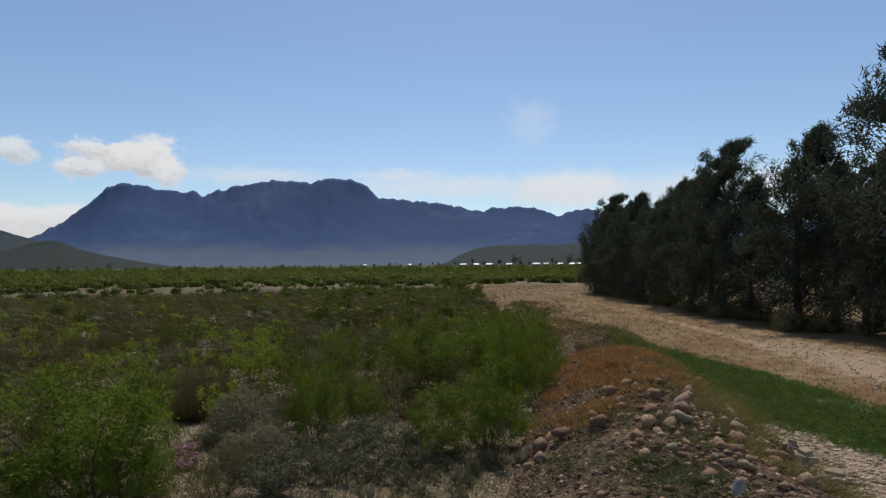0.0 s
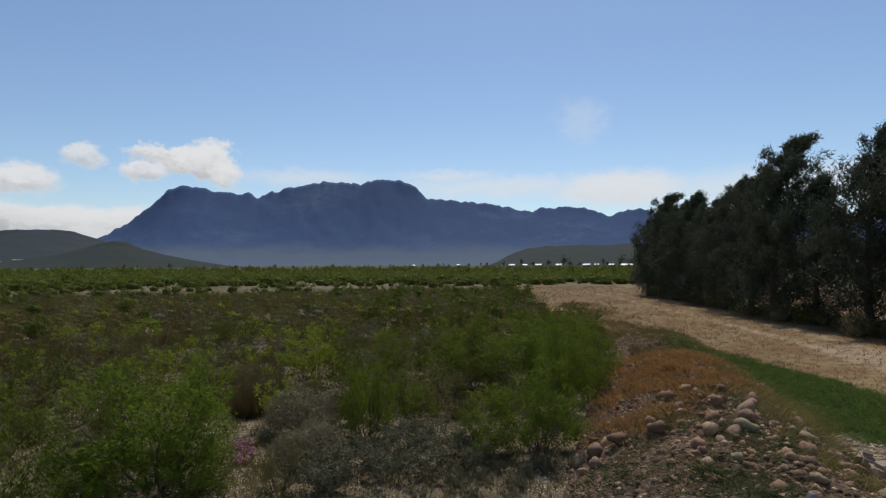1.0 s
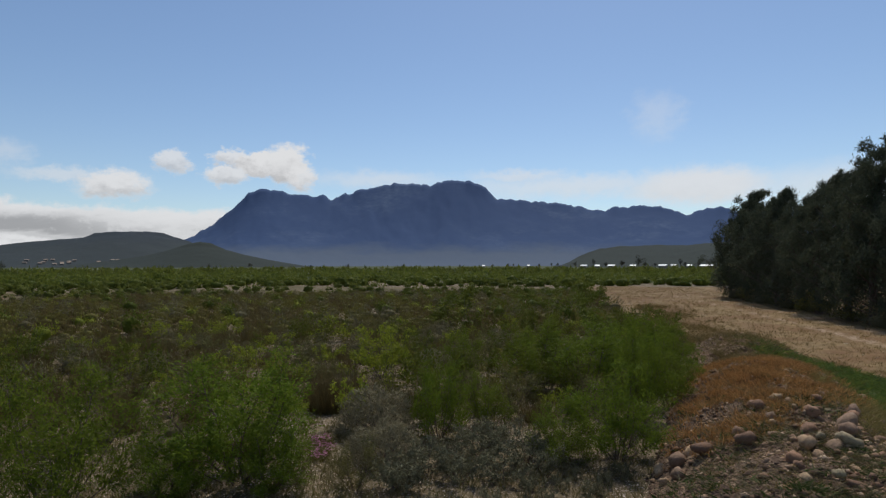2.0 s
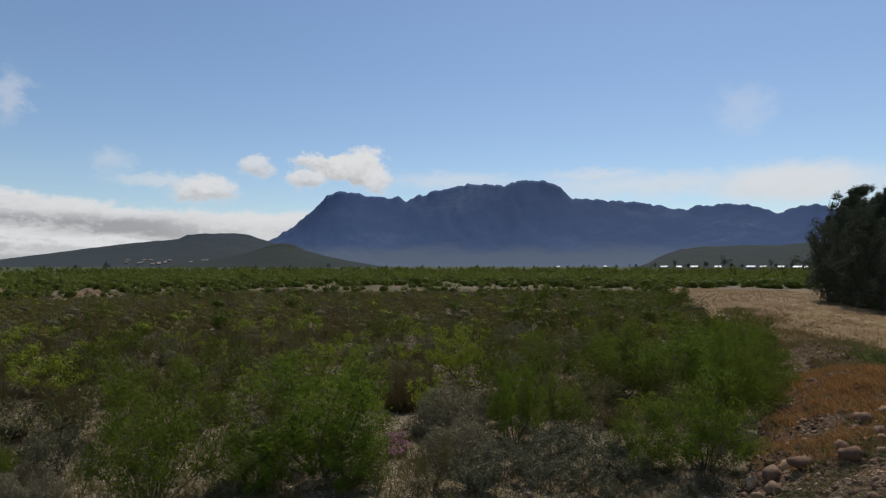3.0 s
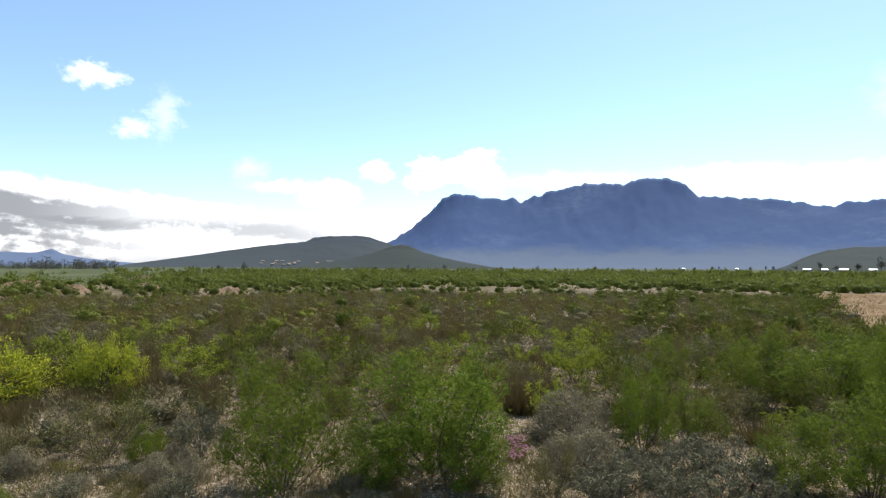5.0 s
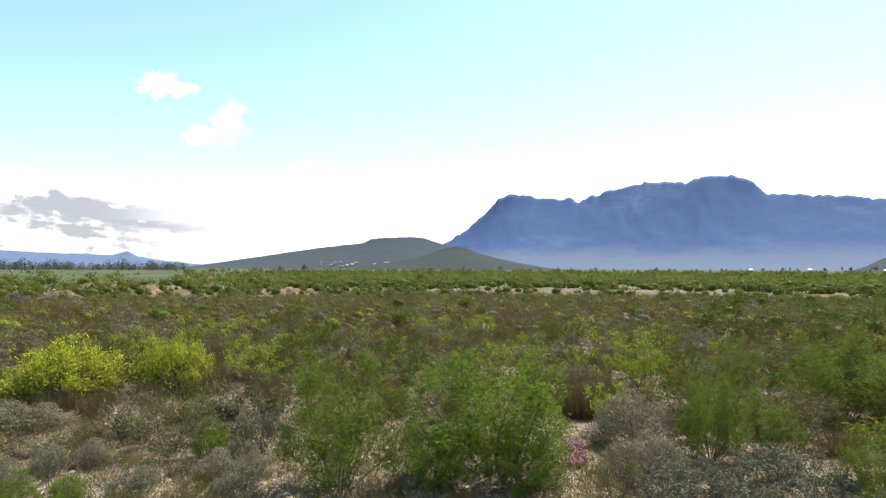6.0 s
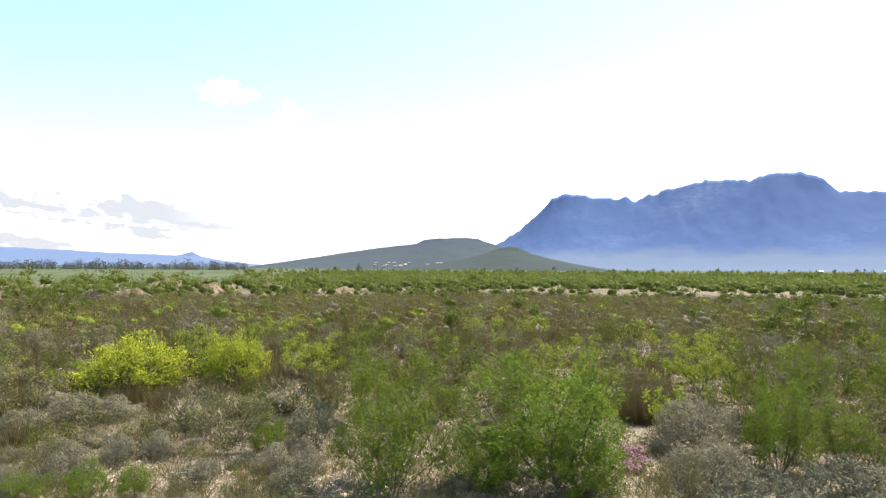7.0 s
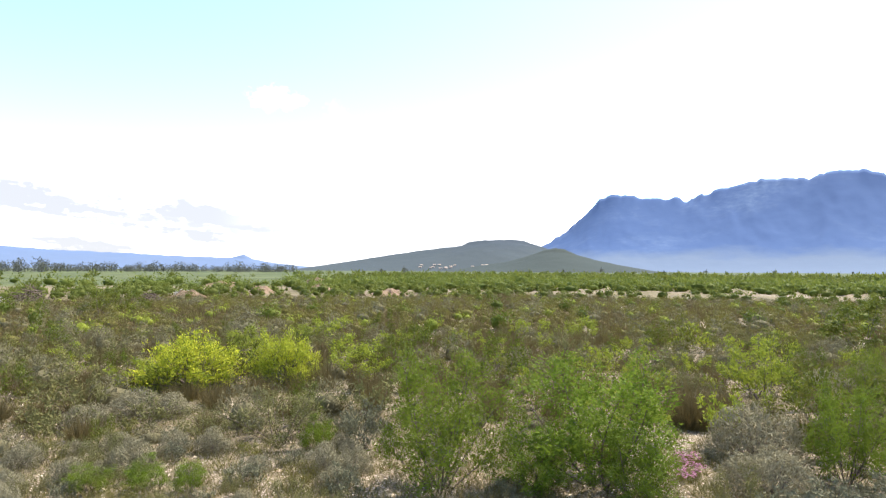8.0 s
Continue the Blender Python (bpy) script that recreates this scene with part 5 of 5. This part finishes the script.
def windbreak_tree(seed, height, width, limbs, per, needles):
    """Tall evergreen bent by the wind, with drooping sprays of needles."""
    rng = np.random.default_rng(seed)
    wind = np.array([0.85, 0.25, 0.0])
    zs = np.linspace(0, 1, 9)
    trunk = np.stack([wind[0] * 0.20 * height * zs ** 3 + 0.10 * np.sin(zs * 5 + seed), wind[1] * 0.15 * height * zs ** 3 + 0.1 * np.cos(zs * 4 + seed), height * 0.97 * zs], 1)
    rad = np.linspace(0.19, 0.025, 9)
    tv, tq = tubes(trunk[:-1], trunk[1:], rad[:-1], rad[1:], 8)
    p0, p1, r0, r1, at, way, plume = [], [], [], [], [], [], []
    for k in range(limbs):
        t = 0.03 + 0.97 * ((k + rng.random()) / limbs) ** 0.92
        i = min(int(t * 8), 7)
        o = trunk[i] + (trunk[i + 1] - trunk[i]) * (t * 8 - i)
        a = k * 2.4 + rng.uniform(-0.5, 0.5)
        reach = 0.15 + width * 0.5 * (1.0 - t) ** 0.7 * rng.uniform(0.4, 1.3) * (0.8 if t < 0.12 else 1.0)
        up = rng.uniform(0.35, 0.85)
        out = np.array([math.cos(a), math.sin(a), 0.0])
        mid = o + out * reach * 0.5 + np.array([0, 0, up * reach * 0.5])
        end = mid + (out * 0.5 + wind * 0.28) * reach + np.array([0, 0, up * reach * 0.55])
        for q0, q1, a0, a1 in ((o, mid, 0.034, 0.022), (mid, end, 0.022, 0.008)):
            p0.append(q0)
            p1.append(q1)
            r0.append(a0 * (1.2 - 0.8 * t))
            r1.append(a1 * (1.2 - 0.8 * t))
        for _ in range(per):
            s = rng.uniform(0.25, 1.05)
            c = (o + (mid - o) * s * 2) if s < 0.5 else (mid + (end - mid) * (s * 2 - 1))
            c = c + rng.normal(size=3) * 0.16 * (1.2 - 0.8 * t)
            at.append(c)
            plume.append(rng.uniform(0.24, 0.46) * (1.15 - 0.60 * t))
            way.append(unit(out * 0.35 + wind * 0.65 + np.array([0, 0, 0.5]) + rng.normal(size=3) * 0.3))
    at, way, face = lobe_leaves(rng, at, plume, way, needles, 1.75, 0.14, 0.25, 0.4, 0.45)
    at[:, 2] = np.maximum(at[:, 2], 0.25)
    lv, lq = leaves(at, way, 0.19 * rng.uniform(0.6, 1.3, len(at)), 0.048, rng, face)
    bv, bq = tubes(p0, p1, np.array(r0), np.array(r1), 5)
    ob = thing("windbreak_tree", "tall dark evergreen bent by the wind, in a windbreak row", "tree", "windbreak trees beside the track")
    put_mesh("trunk", mesh("trunk", tv, quads=tq, smooth=True), M_bark, ob)
    put_mesh("branching", mesh("limbs", bv, quads=bq, smooth=True), M_bark, ob)
    put_mesh("crown", faced("crown", lv, lq), M_needle, ob)
    ob.location = (0, -60, -50)
    return ob


TREES = [windbreak_tree(1, 9.5, 7.0, 84, 5, 84), windbreak_tree(2, 9.0, 7.6, 82, 5, 84), windbreak_tree(3, 9.3, 6.6, 80, 5, 84)]
# x, y, height, variant
# The tree at (17.8, 16.0) stands beyond the view, added for its shadow
ROW = [(15.0, 58.5, 9.0, 2), (15.1, 55.0, 9.7, 0), (15.2, 51.2, 8.4, 1), (15.2, 47.4, 8.9, 2), (15.3, 43.8, 8.0, 0), (15.2, 40.2, 8.8, 1), (15.3, 36.6, 8.9, 2), (15.0, 33.4, 10.2, 0),
       (15.6, 30.2, 7.6, 1), (15.9, 26.6, 9.5, 2), (16.6, 23.4, 7.8, 0), (17.1, 19.8, 12.6, 1), (17.8, 16.0, 12.0, 0), (19.5, 29.5, 8.4, 1), (20.5, 25.0, 8.0, 0)]
for i, (x, y, h, k) in enumerate(ROW):
    src = TREES[k]
    s = h / (9.7, 9.2, 9.5)[k]
    m = pose(x, y, float(ground_height(np.array(x), np.array(y))) - 0.05, 0, 0, (-20, 14, -8, 25, 5)[i % 5])
    ob = copy_thing(src, m)
    ob.matrix_basis = m @ Matrix.Diagonal((s, s, s, 1))

# undergrowth at the foot of the row
for i in range(60):
    y = field.uniform(19, 60)
    plant("olive" if i % 3 else "grey", 15.2 + field.uniform(-0.5, 1.6) + (2.0 if y < 24 else 0), y, field.uniform(0.5, 1.4), field.uniform(1.2, 2.2), fine=False)

# ---------------------------------------------------------------- far houses and trees


def bm_box(bm, x0, x1, y0, y1, z0, z1):
    vs = [bm.verts.new(p) for p in ((x0, y0, z0), (x1, y0, z0), (x1, y1, z0), (x0, y1, z0), (x0, y0, z1), (x1, y0, z1), (x1, y1, z1), (x0, y1, z1))]
    for f in ((0, 3, 2, 1), (4, 5, 6, 7), (0, 1, 5, 4), (1, 2, 6, 5), (2, 3, 7, 6), (3, 0, 4, 7)):
        bm.faces.new([vs[i] for i in f])


def house(w, d, h, rise, label, group, roof):
    ob = thing("house", label, "house", group)
    bm = bmesh.new()
    bm_box(bm, -w / 2, w / 2, -d / 2, d / 2, -0.3, h)
    part("wall", bm, M_wall, ob)
    bm = bmesh.new()
    e = 0.35
    pts = [(-w / 2 - e, -d / 2 - e, h), (w / 2 + e, -d / 2 - e, h), (w / 2 + e, d / 2 + e, h), (-w / 2 - e, d / 2 + e, h), (-w / 2 - e, 0, h + rise), (w / 2 + e, 0, h + rise)]
    vs = [bm.verts.new(p) for p in pts]
    for f in ((0, 1, 5, 4), (2, 3, 4, 5), (0, 4, 3), (1, 2, 5), (0, 3, 2, 1)):
        bm.faces.new([vs[i] for i in f])
    part("roof", bm, roof, ob)
    for i in range(3):
        bm = bmesh.new()
        x = -w * 0.32 + i * w * 0.32
        bm_box(bm, x - 0.6, x + 0.6, -d / 2 - 0.05, -d / 2 + 0.02, 0.9, 2.1)
        part("window", bm, M_pane, ob, "dark window")
    ob.location = (0, -60, -50)
    return ob


def at_azimuth(a, r, z=None):
    x, y = -r * math.sin(radians(a)), r * math.cos(radians(a))
    return x, y, (float(ground_height(np.array(x), np.array(y))) if z is None else z)


barn = house(11, 7, 2.8, 1.3, "low white farm building with a pale roof", "farm buildings on the plain", M_roof)
for i, (a, r, s) in enumerate(((-2.0, 520, 0.9), (-3.2, 525, 0.7), (-4.5, 515, 1.0), (-6.4, 525, 0.8), (-9.0, 500, 1.0), (-9.9, 510, 0.7), (-11.2, 505, 0.7), (-12.3, 495, 0.75), (-12.9, 500, 0.8),
                               (3.2, 720, 0.6), (7.5, 760, 0.6))):
    x, y, z = at_azimuth(a, r)
    ob = copy_thing(barn, pose(x, y, z, 0, 0, a + (i * 23) % 30 - 15))
    ob.matrix_basis = ob.matrix_basis @ Matrix.Diagonal((s * 0.52, s * 0.8, 0.85, 1))

cottage = house(9, 7, 3.0, 1.8, "small pale house at the foot of the hill", "houses below the foothill", M_tile)
slope = [v.co for v in bpy.data.objects["foothill"].data.vertices]
sites = [p for p in slope if 38.0 < math.degrees(math.atan2(-p.x, p.y)) < 46.8 and 0.06 < math.degrees((p.z - 3) / math.hypot(p.x, p.y)) < 0.42 and math.hypot(p.x, p.y) < 2150]
for i, p in enumerate(random.sample(sites, min(18, len(sites)))):
    copy_thing(cottage, pose(p.x, p.y, p.z + 0.2, 0, 0, 42 + (i * 31) % 50 - 25))


def far_tree(seed, height, width, count, leaf):
    rng = np.random.default_rng(seed)
    tv, tq = tubes([(0, 0, -0.3), (0, 0, height * 0.4)], [(0, 0, height * 0.4), (0.1, 0, height * 0.9)], np.array([0.22, 0.15]), np.array([0.15, 0.04]), 6)
    lumps = rng.normal(size=(9, 3)) * [width * 0.2, width * 0.2, height * 0.15] + [0, 0, height * 0.66]
    at, way, face = lobe_leaves(rng, lumps, np.full(9, 0.13 * width + 0.07 * height), np.tile([0, 0, 1.0], (9, 1)), count // 9, 1.1, 0.15)
    v, q = leaves(at, way, leaf, leaf * 0.55, rng, face)
    ob = thing("far_tree", "dark tree far off on the plain", "tree", "trees on the plain")
    put_mesh("trunk", mesh("trunk", tv, quads=tq), M_bark, ob)
    put_mesh("crown", faced("crown", v, q), M_fartree, ob)
    ob.location = (0, -60, -50)
    return ob


FAR_TREES = [far_tree(1, 6, 4, 260, 0.8), far_tree(2, 7, 2.6, 200, 0.7), far_tree(3, 8, 5.5, 300, 0.9), far_tree(4, 8, 2.0, 90, 0.6)]


def far_plant(a, r, k, s):
    x, y, z = at_azimuth(a, r)
    m = pose(x, y, z, 0, 0, (a * 97) % 360)
    copy_thing(FAR_TREES[k], m).matrix_basis = m @ Matrix.Diagonal((s, s, s, 1))


for a, r, k, s in ((-2.9, 500, 1, 1.1), (-4.0, 510, 0, 0.9), (-5.4, 495, 0, 1.1), (-6.9, 480, 2, 1.15), (-7.5, 500, 0, 0.9), (-10.5, 500, 1, 1.1), (-10.9, 505, 0, 0.9), (-12.0, 490, 0, 1.0), (-13.2, 480, 2, 1.1),
                   (-8.3, 520, 0, 0.8), (-13.6, 470, 1, 1.2), (-1.2, 640, 2, 0.8), (0.4, 650, 0, 0.9), (1.0, 640, 1, 0.8), (2.2, 660, 0, 0.8), (4.6, 680, 1, 0.7), (5.1, 690, 0, 0.8), (6.6, 690, 0, 0.7),
                   (9.8, 700, 0, 0.7), (15.2, 640, 0, 0.7), (20.5, 500, 2, 0.5), (24.0, 480, 0, 0.6), (29.5, 470, 2, 0.6), (33.0, 460, 2, 0.5), (48.2, 300, 2, 0.55), (50.4, 320, 0, 0.6)):
    far_plant(a, r, k, s)
woods = []
for i in range(620):
    a = field.uniform(58.5, 97)
    r = field.uniform(560, 700) - (100 if a > 78.5 else 0)
    x, y, z = at_azimuth(a, r)
    woods.append((x, y, z - 0.2, (field.uniform(0.5, 0.9) if i % 3 else field.uniform(0.7, 1.35)) * (1.2 if a > 78.5 else 1.0)))


def wood_tree(seed):
    """One thin straggling tree of a far wood: bole and thin crown in one."""
    rng = np.random.default_rng(seed)
    n = 54
    c = np.stack([rng.normal(0, 2.4, n), rng.normal(0, 2.4, n), rng.uniform(0.6, 7.0, n)], 1)
    c[:, :2] *= (1.15 - 0.08 * c[:, 2:3])
    v, f = leaves(c, ball(rng, n, 0.4), rng.uniform(0.7, 1.5, n), 0.7, rng)
    b, g = blades([(0.18 * math.cos(k), 0.18 * math.sin(k), 0) for k in range(6)], [(0.3 * math.sin(k), 0.2, 7.2) for k in range(6)], 0.35, rng)
    return faced("tree", *joined([(v, f), (b, g)]))


v, f = joined([spread(wood_tree(s), woods[s::3], field) for s in range(3)])
tagged(put_mesh("far_wood", faced("far_wood", v, f), M_fartree), "grey-green line of thin straggling trees across the plain", "wood", kind="stuff")

# the first of each copied kind leaves its nursery
for src in [o for pool in (KINDS, COARSE) for row in pool.values() for o in row] + TREES + FAR_TREES + [barn, cottage]:
    for o in (*src.children_recursive, src):
        bpy.data.objects.remove(o)
